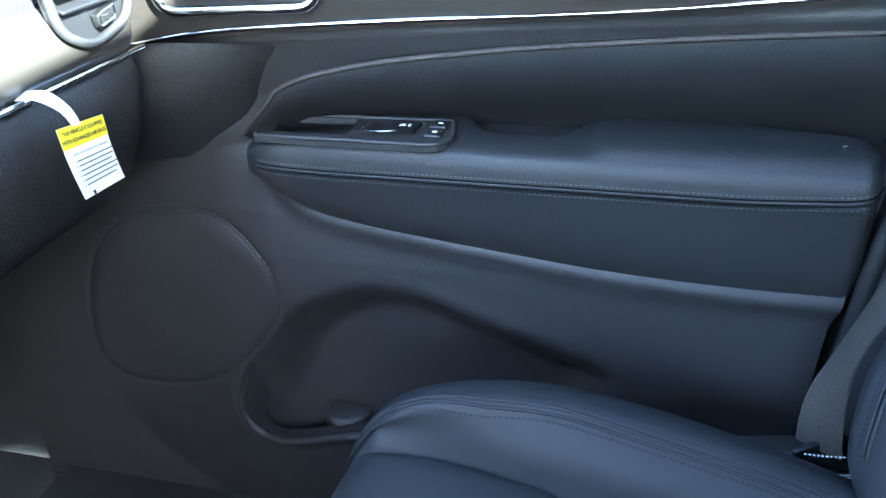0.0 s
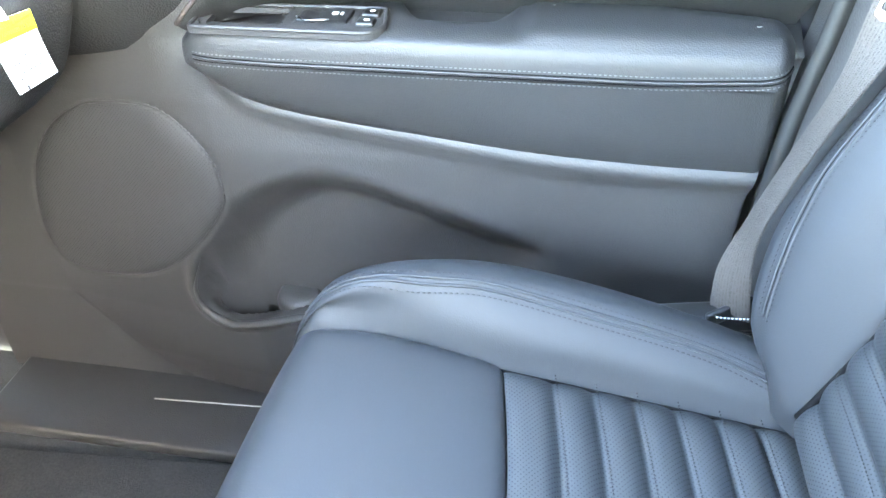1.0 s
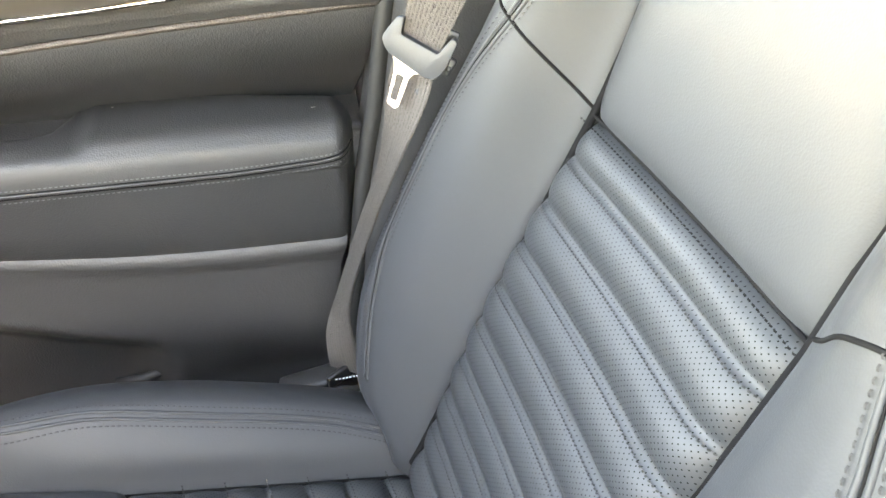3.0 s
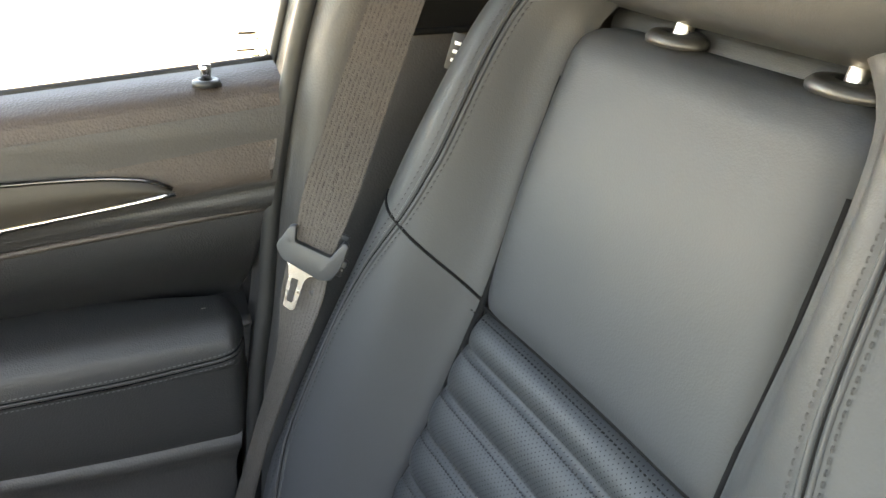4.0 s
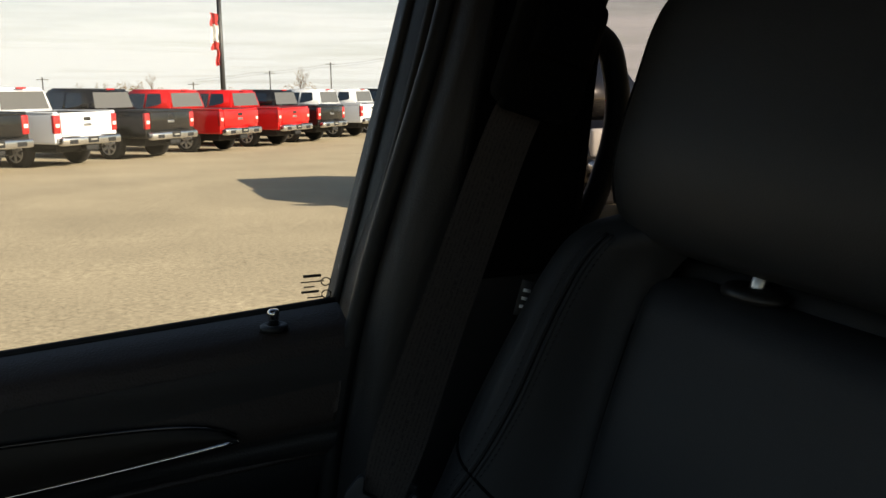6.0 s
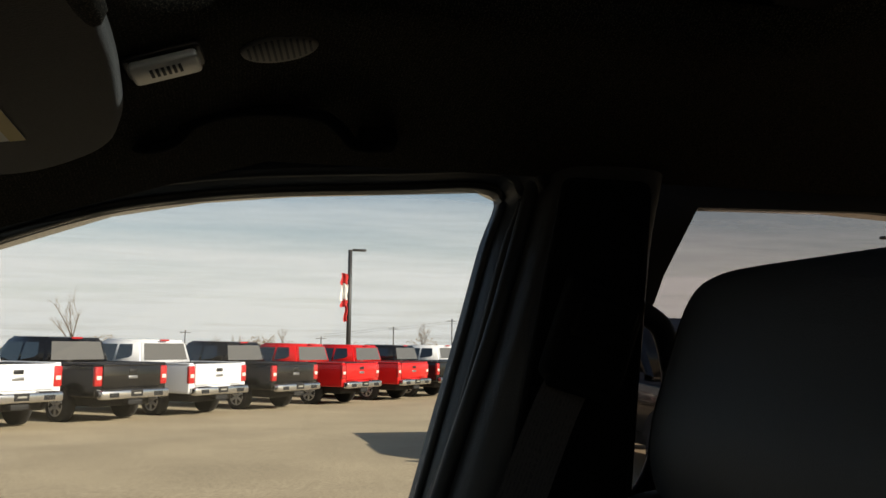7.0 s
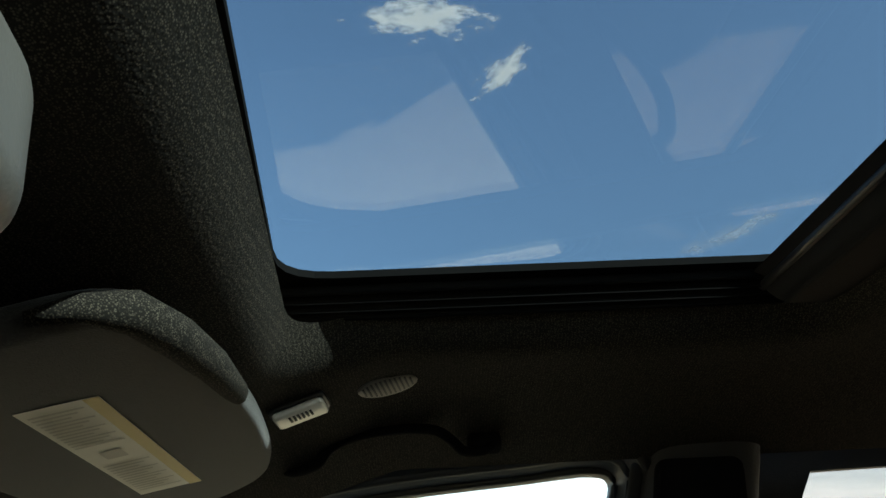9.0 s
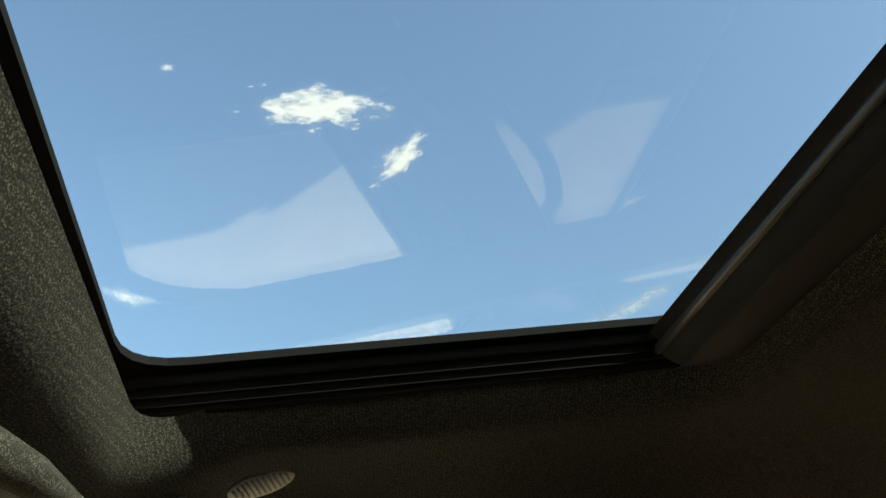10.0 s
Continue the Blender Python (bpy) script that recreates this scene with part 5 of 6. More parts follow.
def visor_quad(corners, d):
    return from_data([on_visor(x, y, d) for x, y in corners], [(0, 1, 2, 3)])


def lerp2(a, b, t):
    return (a[0] + (b[0] - a[0]) * t, a[1] + (b[1] - a[1]) * t)


def lab(u, v):
    return lerp2(lerp2(lab_pts[0], lab_pts[1], u), lerp2(lab_pts[3], lab_pts[2], u), v)


label_ob = part("warning_label", visor_quad([lab(0, 0), lab(1, 0), lab(1, 1), lab(0, 1)], 0.0006), OLDLABEL, visor, "cream printed warning label", smooth=False)
part("label_band", visor_quad([lab(0.80, 0), lab(1, 0), lab(1, 1), lab(0.80, 1)], 0.0010), LABELYELLOW, label_ob, smooth=False)
bars = []
for blk in ((0.04, 0.36), (0.56, 0.95)):
    for r in range(13):
        u0 = 0.08 + 0.0
        v0 = blk[0] + (blk[1] - blk[0]) * r / 13
        bars.append(visor_quad([lab(0.08, v0), lab(0.74 - 0.12 * ((r * 7) % 3), v0), lab(0.74 - 0.12 * ((r * 7) % 3), v0 + 0.011), lab(0.08, v0 + 0.011)], 0.0012))
bars += [visor_quad([lab(0.25, 0.42), lab(0.55, 0.42), lab(0.55, 0.50), lab(0.25, 0.50)], 0.0012)]
part("fine_print", joined(*bars), FADED, label_ob, smooth=False)
part("mirror_tag", visor_quad([(-0.335, -0.19), (-0.315, -0.185), (-0.318, -0.15), (-0.338, -0.155)], 0.0008), material("red_brown_print", (0.10, 0.03, 0.02), 0.6), visor, smooth=False)

# ---- small roof fittings ----
def liner_frame(x, y, turn=0.0):
    e = 0.004
    tx = Vector((2 * e, 0, liner_z(x + e, y) - liner_z(x - e, y)))
    ty = Vector((0, 2 * e, liner_z(x, y + e) - liner_z(x, y - e)))
    return axes_matrix((x, y, liner_z(x, y)), tx, -ty) @ pose(0, 0, 0, 0, 0, turn)


lamp_m = liner_frame(-0.178, 0.132, 0) @ pose(0, 0, 0.003, -9, 0, 5)
lamp = thing("courtesy_lamp", "small white rectangular courtesy lamp with dark slots", "interior lamp", tuple(lamp_m.translation))
part("housing", prism_bm(rounded_loop([(-0.026, -0.015), (0.026, -0.015), (0.026, 0.015), (-0.026, 0.015)], 0.006), 0.005, 0.0015, lamp_m @ Matrix.Translation((0, 0, -0.002))), BLACK, lamp)
part("lens", prism_bm(rounded_loop([(-0.023, -0.0125), (0.023, -0.0125), (0.023, 0.0125), (-0.023, 0.0125)], 0.005), 0.006, 0.002, lamp_m @ Matrix.Translation((0, 0, 0.003))), LENS, lamp, "white ribbed lens")
for k in range(6):
    part("slot", rbox_bm((0.0022, 0.010, 0.001), 0.0003, m=lamp_m @ pose(-0.0095 + 0.0038 * k, 0.001, 0.0093)), PRINT, lamp)

vent_m = liner_frame(-0.101, 0.149, 0) @ pose(0, 0, 0.003, -8, 0, 8)
vent = thing("roof_grille", "small oval grey slotted grille in the headliner", "grille", tuple(vent_m.translation))
oval = [(0.028 * math.cos(a), 0.018 * math.sin(a)) for a in np.linspace(0, 2 * math.pi, 33)[:-1]]
part("rim", prism_bm(oval, 0.004, 0.0015, vent_m @ Matrix.Translation((0, 0, -0.001))), BEIGEPLASTIC, vent)
for k in range(-5, 6):
    h = 0.0135 * math.sqrt(max(0.02, 1 - (k * 0.0044 / 0.0255) ** 2))
    part("slat_gap", rbox_bm((0.0019, 2 * h, 0.001), 0.0003, m=vent_m @ pose(0.0044 * k, 0.0, 0.0033)), PRINT, vent)

grip = thing("roof_grip", "black moulded grab handle above the side window", "grab handle", (-0.11, 0.27, 1.66))
GP = [(-0.225, 0.285, 1.648), (-0.205, 0.272, 1.636), (-0.18, 0.262, 1.640), (-0.165, 0.256, 1.655), (-0.135, 0.252, 1.666), (-0.095, 0.250, 1.670), (-0.06, 0.252, 1.668), (-0.042, 0.258, 1.658), (-0.03, 0.264, 1.648), (-0.008, 0.272, 1.650), (0.005, 0.285, 1.664)]
part("bar", tube_bm([tuple(q) for q in spline(GP, np.linspace(0, 1, 60))], 0.0066, 12, 0.8), RAILBLACK, grip)
for x, z in ((-0.208, 1.648), (-0.008, 1.660)):
    part("mount", rbox_bm((0.036, 0.024, 0.020), 0.007, 3, m=pose(x, 0.285, z, -20)), RAILBLACK, grip)

console = thing("overhead_console", "grey plastic overhead console with chrome-ringed lamp lens", "overhead console", (-0.28, CENTRE, 1.63))
con_loop = rounded_loop([(-0.155, CENTRE - 0.075), (-0.165, CENTRE + 0.012), (-0.30, CENTRE + 0.112), (-0.44, CENTRE + 0.112), (-0.44, CENTRE - 0.112), (-0.17, CENTRE - 0.112)], [0.03, 0.028, 0.03, 0.02, 0.02, 0.03], 7)
con_m = axes_matrix((-0.220, 0, 1.6), (1, 0, 0.06), (0, 1, 0))
part("body", prism_bm([(x + 0.2, y) for x, y in con_loop], 0.06, 0.014, con_m, 4), BEIGEPLASTIC, console)
ring = [(-0.171, CENTRE - 0.045), (-0.180, CENTRE + 0.020), (-0.265, CENTRE + 0.077), (-0.30, CENTRE + 0.06), (-0.30, CENTRE - 0.06), (-0.20, CENTRE - 0.062)]
rl = rounded_loop(ring, 0.02, 7)
part("chrome_ring", tube_bm([con_m @ Vector((x + 0.2, y, -0.001)) for x, y in rl], 0.0035, 8, closed=True), CHROME, console)
part("recess", prism_bm([((x + 0.2), y) for x, y in rl], 0.004, 0, con_m @ Matrix.Translation((0, 0, -0.002))), BEIGEPLASTIC, console)
part("lamp_lens", prism_bm(rounded_loop([(0.014, CENTRE + 0.004), (0.011, CENTRE + 0.021), (-0.001, CENTRE + 0.032), (-0.030, CENTRE + 0.052), (-0.030, CENTRE + 0.034), (-0.006, CENTRE + 0.019)], 0.004), 0.004, 0.001, con_m @ Matrix.Translation((0, 0, -0.0045))), LENS, console, "clear ribbed lamp lens")
for k in range(7):
    part("lens_rib", rbox_bm((0.018, 0.0012, 0.0012), 0.0004, m=con_m @ pose(-0.001 - 0.0036 * k, CENTRE + 0.024 + 0.0026 * k, -0.0068, 0, 0, 55)), LENS, console)
part("button", prism_bm(rounded_loop([(0.015, CENTRE - 0.012), (0.012, CENTRE + 0.0), (-0.001, CENTRE + 0.009), (-0.018, CENTRE + 0.016), (-0.018, CENTRE - 0.012)], 0.004), 0.004, 0.001, con_m @ Matrix.Translation((0, 0, -0.004))), BLACK, console, "black map lamp switch")

# ---- dashboard ----
dash = thing("dashboard", "black grained dashboard with brushed trim band and air vent", "dashboard", (-0.8, CENTRE, 0.6))
DASH_Y = [CENTRE - 0.74, CENTRE - 0.4, CENTRE, 0.10, 0.22, 0.262, 0.274]


def dash_rows(profile):
    rows = []
    for y in DASH_Y:
        back = 0.014 if y > 0.27 else (0.004 if y > 0.25 else 0.0)
        rows.append([(x - back, y, z) for x, z in profile])
    return rows


part("upper_pad", net_bm(dash_rows([(-1.16, 1.21), (-0.95, 1.225), (-0.78, 1.222), (-0.70, 1.210), (-0.672, 1.195), (-0.665, 1.180)]), 40, 26), DASHPAD, dash)
part("trim_band", net_bm(dash_rows([(-0.664, 1.182), (-0.655, 1.172), (-0.651, 1.155), (-0.652, 1.138), (-0.657, 1.128)]), 40, 18), TRIM_LIT, dash, "brushed bronze trim band")
part("chrome_line", tube_bm([(-0.6535, y, 1.126) for y in np.linspace(CENTRE - 0.74, 0.272, 20)], 0.003, 8), CHROME, dash, "thin chrome strip")
part("glove_box", net_bm(dash_rows([(-0.66, 1.124), (-0.655, 1.112), (-0.653, 1.09), (-0.664, 1.05), (-0.70, 0.99), (-0.80, 0.93), (-0.92, 0.88), (-1.04, 0.84)]), 40, 34), DASHPAD, dash, "grained black glove box lid")
# box added in the gap by the door to block sun from the floor
part("sun_stop_block", rbox_bm((0.44, 0.075, 0.10), 0.01, m=pose(-0.92, 0.30, 1.12)), DASHPAD, dash)
vent_b = part("air_vent", tube_bm([(-0.646, y, z) for y, z in rounded_loop([(0.152, 1.215), (0.163, 1.163), (0.198, 1.146), (0.25, 1.158), (0.262, 1.20), (0.25, 1.225)], 0.016)], 0.004, 8, closed=True), PLASTIC, dash, "grey framed air vent")
part("vent_back", prism_bm([(y, z) for y, z in rounded_loop([(0.152, 1.215), (0.163, 1.163), (0.198, 1.146), (0.25, 1.158), (0.262, 1.20), (0.25, 1.225)], 0.016)], 0.004, 0, axes_matrix((-0.654, 0, 0), (0, 1, 0), (0, 0, 1))), BLACK, vent_b, smooth=False)
for k in range(4):
    part("louvre", rbox_bm((0.02, 0.085, 0.003), 0.001, m=pose(-0.650, 0.207, 1.182 + 0.011 * k, 0, 20)), BLACK, vent_b)
part("vent_wheel", rbox_bm((0.008, 0.022, 0.012), 0.002, m=pose(-0.645, 0.216, 1.166, 12)), GLOSSBLACK, vent_b)
part("wheel_frame", tube_bm([(-0.641, y, z) for y, z in rounded_loop([(0.205, 1.160), (0.226, 1.163), (0.226, 1.173), (0.205, 1.170)], 0.002)], 0.001, 6, closed=True), CHROME, vent_b)

# hanging warning card
card = thing("warning_card", "white and yellow air bag warning card hanging from the glove box", "hang tag", (-0.632, 0.14, 1.10))
TL, TR, BR, BL = (0.113, 1.108), (0.167, 1.1015), (0.169, 1.048), (0.118, 1.051)


def on_card(u, v, lift=0.0):
    a, b = lerp2(TL, TR, u), lerp2(BL, BR, u)
    q = lerp2(a, b, v)
    return Vector((-0.630 + lift + 0.006 * v * v, q[0], q[1]))


def card_patch(u0, u1, v0, v1, lift):
    return from_data([on_card(u0, v0, lift), on_card(u1, v0, lift), on_card(u1, v1, lift), on_card(u0, v1, lift)], [(3, 2, 1, 0)])


part("paper", grid_bm(lambda u, v: on_card(u, v), list(np.linspace(0, 1, 8)), list(np.linspace(0, 1, 10))), WHITE, card)
part("header", card_patch(0, 1, 0, 0.30, 0.0006), YELLOW, card, "yellow header")
cm = axes_matrix(on_card(0.5, 0.09, 0.0011), on_card(1, 0.09) - on_card(0, 0.09), on_card(0.5, 0) - on_card(0.5, 1))
part("lettering", joined(text_bm("THIS VEHICLE IS EQUIPPED", 0.0040, cm, bold=0.00010), text_bm("WITH ADVANCED AIR BAGS", 0.0040, cm @ Matrix.Translation((0, -0.0062, 0)), bold=0.00010)), PRINT, card, smooth=False)
cm2 = axes_matrix(on_card(0.5, 0.385, 0.0028), on_card(1, 0.385) - on_card(0, 0.385), on_card(0.5, 0) - on_card(0.5, 1))
part("lettering", text_bm("EVEN WITH ADVANCED AIR BAGS", 0.0027, cm2, bold=0.00005), PRINT, card, smooth=False)
part("fine_print", joined(*[card_patch(0.09, 0.95 - 0.07 * (k % 3), 0.455 + 0.068 * k, 0.472 + 0.068 * k, 0.0045) for k in range(6)], *[card_patch(0.04, 0.06, 0.455 + 0.068 * k, 0.472 + 0.068 * k, 0.0045) for k in range(6)], card_patch(0.08, 0.14, 0.88, 0.95, 0.007)), PRINT, card, smooth=False)
part("strap", net_bm([[(-0.652, 0.106, 1.131), (-0.640, 0.112, 1.130), (-0.632, 0.124, 1.118), (-0.629, 0.130, 1.105)], [(-0.652, 0.120, 1.134), (-0.640, 0.127, 1.132), (-0.632, 0.136, 1.118), (-0.629, 0.140, 1.103)]], 6, 14), WHITE, card, "white paper strap")

# rounded door corner piece beside the dashboard
corner = [[(-0.745, 0.276, 1.120), (-0.69, 0.288, 1.123), (-0.635, 0.308, 1.121), (-0.585, 0.336, 1.114), (-0.555, 0.352, 1.108)], [(-0.75, 0.277, 1.085), (-0.69, 0.288, 1.088), (-0.64, 0.309, 1.088), (-0.60, 0.340, 1.086), (-0.58, 0.362, 1.084)],
          [(-0.755, 0.286, 1.04), (-0.70, 0.299, 1.042), (-0.655, 0.322, 1.043), (-0.62, 0.358, 1.042), (-0.60, 0.385, 1.040)], [(-0.77, 0.330, 0.985), (-0.72, 0.345, 0.985), (-0.68, 0.365, 0.985), (-0.64, 0.388, 0.985), (-0.62, 0.400, 0.985)]]
tagged(part("trim_corner", net_bm(corner, 26, 26), DASHPAD), "grained corner pad between dashboard and door", "trim", kind="structure")

# ---- behind the front seats ----
rear_lining = plate_hole_bm([(0.20, 0.42), (2.40, 0.42), (2.40, 1.70), (0.20, 1.70)], [[(x, z - 0.010 if z > 1.6 else z) for x, z in REAR_WINDOW]], 0.012, axes_matrix((0, 0.404, 0), (1, 0, 0), (0, 0, 1)))
tagged(part("door_2", rear_lining, PLASTIC, smooth=False), "black rear passenger door lining, closed", "car door", kind="structure")
rear_seat = thing("rear_bench", "black leather rear bench seat", "car seat", (1.1, CENTRE, 0.45))
part("bench_base", rbox_bm((0.44, 1.26, 0.24), 0.02, m=pose(0.98, CENTRE, 0.55)), PLASTIC, rear_seat)
part("cushion", rbox_bm((0.5, 1.3, 0.2), 0.05, 4, pose(0.95, CENTRE, 0.72, 0, -5)), LEATHER, rear_seat)
part("backrest", rbox_bm((0.16, 1.3, 0.62), 0.05, 4, pose(1.25, CENTRE, 1.05, 0, 18)), LEATHER, rear_seat)
strap = thing("grab_strap", "dark curved assist strap on the rear edge of the pillar", "grab strap", (0.3, 0.38, 1.3))
STRAP = [(0.285, 0.384, 1.522), (0.300, 0.382, 1.513), (0.318, 0.380, 1.499), (0.327, 0.380, 1.475), (0.332, 0.380, 1.440), (0.326, 0.380, 1.396), (0.306, 0.380, 1.342), (0.283, 0.380, 1.309), (0.262, 0.384, 1.280)]
part("strap", tube_bm([tuple(q) for q in spline(STRAP, np.linspace(0, 1, 40))], 0.0125, 10, ref=Vector((0, 1, 0))), LEATHER, strap)

# ---- the lot outside ----
def ground_z(x, y):
    return -0.019 * min(max(y, 0.0), 30.0) - 0.02 - 0.0098 * max(0.0, y - 115.0)


GROUND = material("tan_gravel", (0.40, 0.330, 0.222), 0.9, spec=0.2, var=0.30, var_scale=0.5, fine_var=0.6, bump=0.7, bump_scale=45)
ys_ = [-3000, -300, -60, -20, -5, 0, 3, 6, 9, 12, 16, 20, 25, 30, 31, 40, 60, 115, 150, 240, 400, 1500, 4800]
xs_ = [-4000, -1000, -300, -100, -40, -20, -10, -4, 0, 4, 10, 20, 40, 100, 300, 1000, 4000]
tagged(part("ground", grid_bm(lambda x, y: (x, y, ground_z(x, y)), xs_, ys_), GROUND), "tan gravel car lot, dry and sunlit", "ground", kind="structure")

TYRE = material("tyre_rubber", (0.018, 0.018, 0.018), 0.8, bump=0.5, bump_scale=60, var=0.2)
ALLOY = material("alloy_rim", (0.45, 0.45, 0.46), 0.3, metal=0.9)
CARGLASS = material("dark_car_glass", (0.018, 0.022, 0.026), 0.06, spec=0.8, coat=0.6)
# pale tan base colour stands in for reflections in the cab's rear glass
REARGLASS = material("reflection_toned_glass", (0.11, 0.105, 0.095), 0.12, spec=0.7, coat=0.5)
REDLENS = material("red_lens", (0.45, 0.02, 0.02), 0.2, coat=0.5)
BUMPER = material("chrome_bumper", (0.60, 0.60, 0.60), 0.2, metal=0.95, var=0.1, var_scale=4)
UNDER = material("underbody", (0.012, 0.012, 0.012), 0.8, var=0.2)


def paint(name, color, spec=0.5, coat=0.35):
    return material(name, color, 0.22, coat=coat, var=0.04, var_scale=2, spec=spec)


def side_profile(pts, y0, y1, taper=None):
    """A slab drawn from the side (length, height) and spread across."""
    m = axes_matrix((0, y1, 0), (1, 0, 0), (0, 0, 1))
    return prism_bm(pts, abs(y1 - y0), 0.03, m, 2)


def pickup(color, label, colour_word, plain_gate=False, dark_rim=False, canopy=False):
    """A full-size pickup; its nose points along +x, the tail stands at x = 0."""
    t = thing("pickup_truck", label, "pickup truck", group="trucks parked in the row")
    W = 1.0
    body = side_profile([(0.06, 0.62), (5.75, 0.60), (5.82, 0.85), (5.75, 1.12), (4.30, 1.20), (4.25, 1.30), (0.04, 1.34), (0.04, 0.66)], -W, W)
    part("body", body, color, t)
    part("bed_floor", rbox_bm((1.72, 1.66, 0.03), 0.005, m=pose(1.0, 0, 1.345)), UNDER, t)
    for s in (1, -1):
        part("bed_rail", rbox_bm((1.95, 0.14, 0.06), 0.02, m=pose(1.02, s * 0.92, 1.355)), color, t)
    cab = bmesh.new()
    lo = [(1.98, -0.93, 1.28), (4.45, -0.93, 1.20), (4.45, 0.93, 1.20), (1.98, 0.93, 1.28)]
    hi = [(2.14, -0.78, 1.95), (3.66, -0.76, 1.98), (3.66, 0.76, 1.98), (2.14, 0.78, 1.95)]
    vs = [cab.verts.new(p) for p in lo + hi]
    for f in ((0, 3, 2, 1), (4, 5, 6, 7), (0, 1, 5, 4), (1, 2, 6, 5), (2, 3, 7, 6), (3, 0, 4, 7)):
        cab.faces.new([vs[i] for i in f])
    bmesh.ops.bevel(cab, geom=list(cab.edges), offset=0.07, segments=3, affect="EDGES")
    bmesh.ops.recalc_face_normals(cab, faces=cab.faces)
    part("cab", cab, color, t)

    def pane_on(p, name="window", glass=None):
        part(name, from_data(p, [(0, 1, 2, 3)]), glass or CARGLASS, t, smooth=False)

    e = 0.012
    pane_on([(2.011 - e, -0.74, 1.42), (2.011 - e, 0.74, 1.42), (2.116 - e, 0.68, 1.86), (2.116 - e, -0.68, 1.86)], "rear_window", REARGLASS)
    for s in (1, -1):
        for x0, x1, x2, x3 in ((2.30, 2.98, 2.92, 2.40), (3.06, 3.95, 3.60, 3.00)):
            pane_on([(x0, s * (0.895 + e), 1.36), (x1, s * (0.895 + e), 1.345), (x2, s * (0.795 + e), 1.84), (x3, s * (0.795 + e), 1.84)], "side_window")
        part("tail_light", rbox_bm((0.10, 0.20, 0.44), 0.03, m=pose(0.065, s * 0.915, 1.09)), REDLENS, t, "red tail light")
        part("tail_lens", rbox_bm((0.02, 0.12, 0.09), 0.01, m=pose(0.012, s * 0.915, 1.06)), LENS, t)
        part("door_mirror", rbox_bm((0.10, 0.22, 0.22), 0.03, m=pose(3.95, s * 1.12, 1.40)), BLACK, t)
        part("mud_gap", rbox_bm((0.05, 0.02, 0.5), 0.0, m=pose(1.99, s * 0.995, 1.0)), UNDER, t)
        for x in (1.35, 4.85):
            arch = [(x + 0.50 * math.cos(a), 0.42 + 0.50 * math.sin(a)) for a in np.linspace(0.25, math.pi - 0.25, 14)]
            part("wheel_arch", prism_bm(arch, 0.03, 0, axes_matrix((0, s * 1.0 + 0.018, 0), (1, 0, 0), (0, 0, 1))), UNDER, t, smooth=False)
            wm = pose(x, s * 0.89, 0.40, 90)
            w = part("wheel", lathe_bm([(0.25, -0.13), (0.36, -0.135), (0.40, -0.10), (0.40, 0.10), (0.36, 0.135), (0.25, 0.13)], 22, wm), TYRE, t, "black tyre")
            part("rim", lathe_bm([(0.25, -0.125), (0.25, 0.125)], 20, wm), UNDER, w)
            part("rim_ring", tube_bm([(x + 0.235 * math.cos(a), s * 1.012, 0.40 + 0.235 * math.sin(a)) for a in np.linspace(0, 2 * math.pi, 21)[:-1]], 0.022, 6, closed=True), BLACK if dark_rim else ALLOY, w)
            for k in range(6):
                part("spoke", rbox_bm((0.085, 0.02, 0.22), 0.008, 1, pose(x, s * 1.015, 0.40) @ pose(0, 0, 0, 0, 60 * k) @ Matrix.Translation((0, 0, 0.12))), BLACK if dark_rim else ALLOY, w)
    part("tailgate", rbox_bm((0.05, 1.62, 0.50), 0.02, m=pose(0.03, 0, 1.07)), color, t)
    part("tailgate_lip", rbox_bm((0.08, 1.64, 0.05), 0.015, m=pose(0.045, 0, 1.335)), color, t)
    part("gate_handle", rbox_bm((0.02, 0.22, 0.09), 0.01, m=pose(0.0, 0, 1.20)), BLACK, t)
    if not plain_gate:
        part("badge", rbox_bm((0.015, 0.26, 0.07), 0.01, m=pose(0.002, 0, 1.06)), REDLENS if plain_gate is None else ALLOY, t, "plain badge bar")
    part("bumper", rbox_bm((0.20, 1.90, 0.20), 0.04, m=pose(-0.06, 0, 0.68)), BUMPER, t, "chrome rear bumper")
    part("number_plate", rbox_bm((0.02, 0.32, 0.15), 0.005, m=pose(-0.165, 0, 0.70)), UNDER, t)
    part("plate_bar", rbox_bm((0.01, 0.20, 0.04), 0, m=pose(-0.178, 0, 0.70)), GREYPRINT, t)
    for sy in (0.62, -0.62):
        part("step_pad", rbox_bm((0.16, 0.42, 0.02), 0.006, m=pose(-0.07, sy, 0.784)), UNDER, t)
        part("bumper_notch", rbox_bm((0.03, 0.26, 0.10), 0.01, m=pose(-0.152, sy, 0.67)), UNDER, t)
    part("hitch", rbox_bm((0.2, 0.4, 0.12), 0.02, m=pose(-0.02, 0, 0.50)), UNDER, t)
    part("underbody", rbox_bm((5.2, 1.5, 0.26), 0.03, m=pose(2.9, 0, 0.52)), UNDER, t)
    part("roof_lamp", rbox_bm((0.06, 0.30, 0.05), 0.015, m=pose(2.11, 0, 1.945)), REDLENS, t, "red high brake light")
    # never in view; added to lengthen the truck's shadow on the lot
    if canopy:
        part("canopy", rbox_bm((2.1, 1.62, 0.55), 0.08, 3, pose(1.12, 0, 1.60)), color, t, "unseen canopy over the bed, added for its shadow")
    # front end
    part("grille", rbox_bm((0.06, 1.3, 0.34), 0.03, m=pose(5.81, 0, 1.04)), BLACK, t)
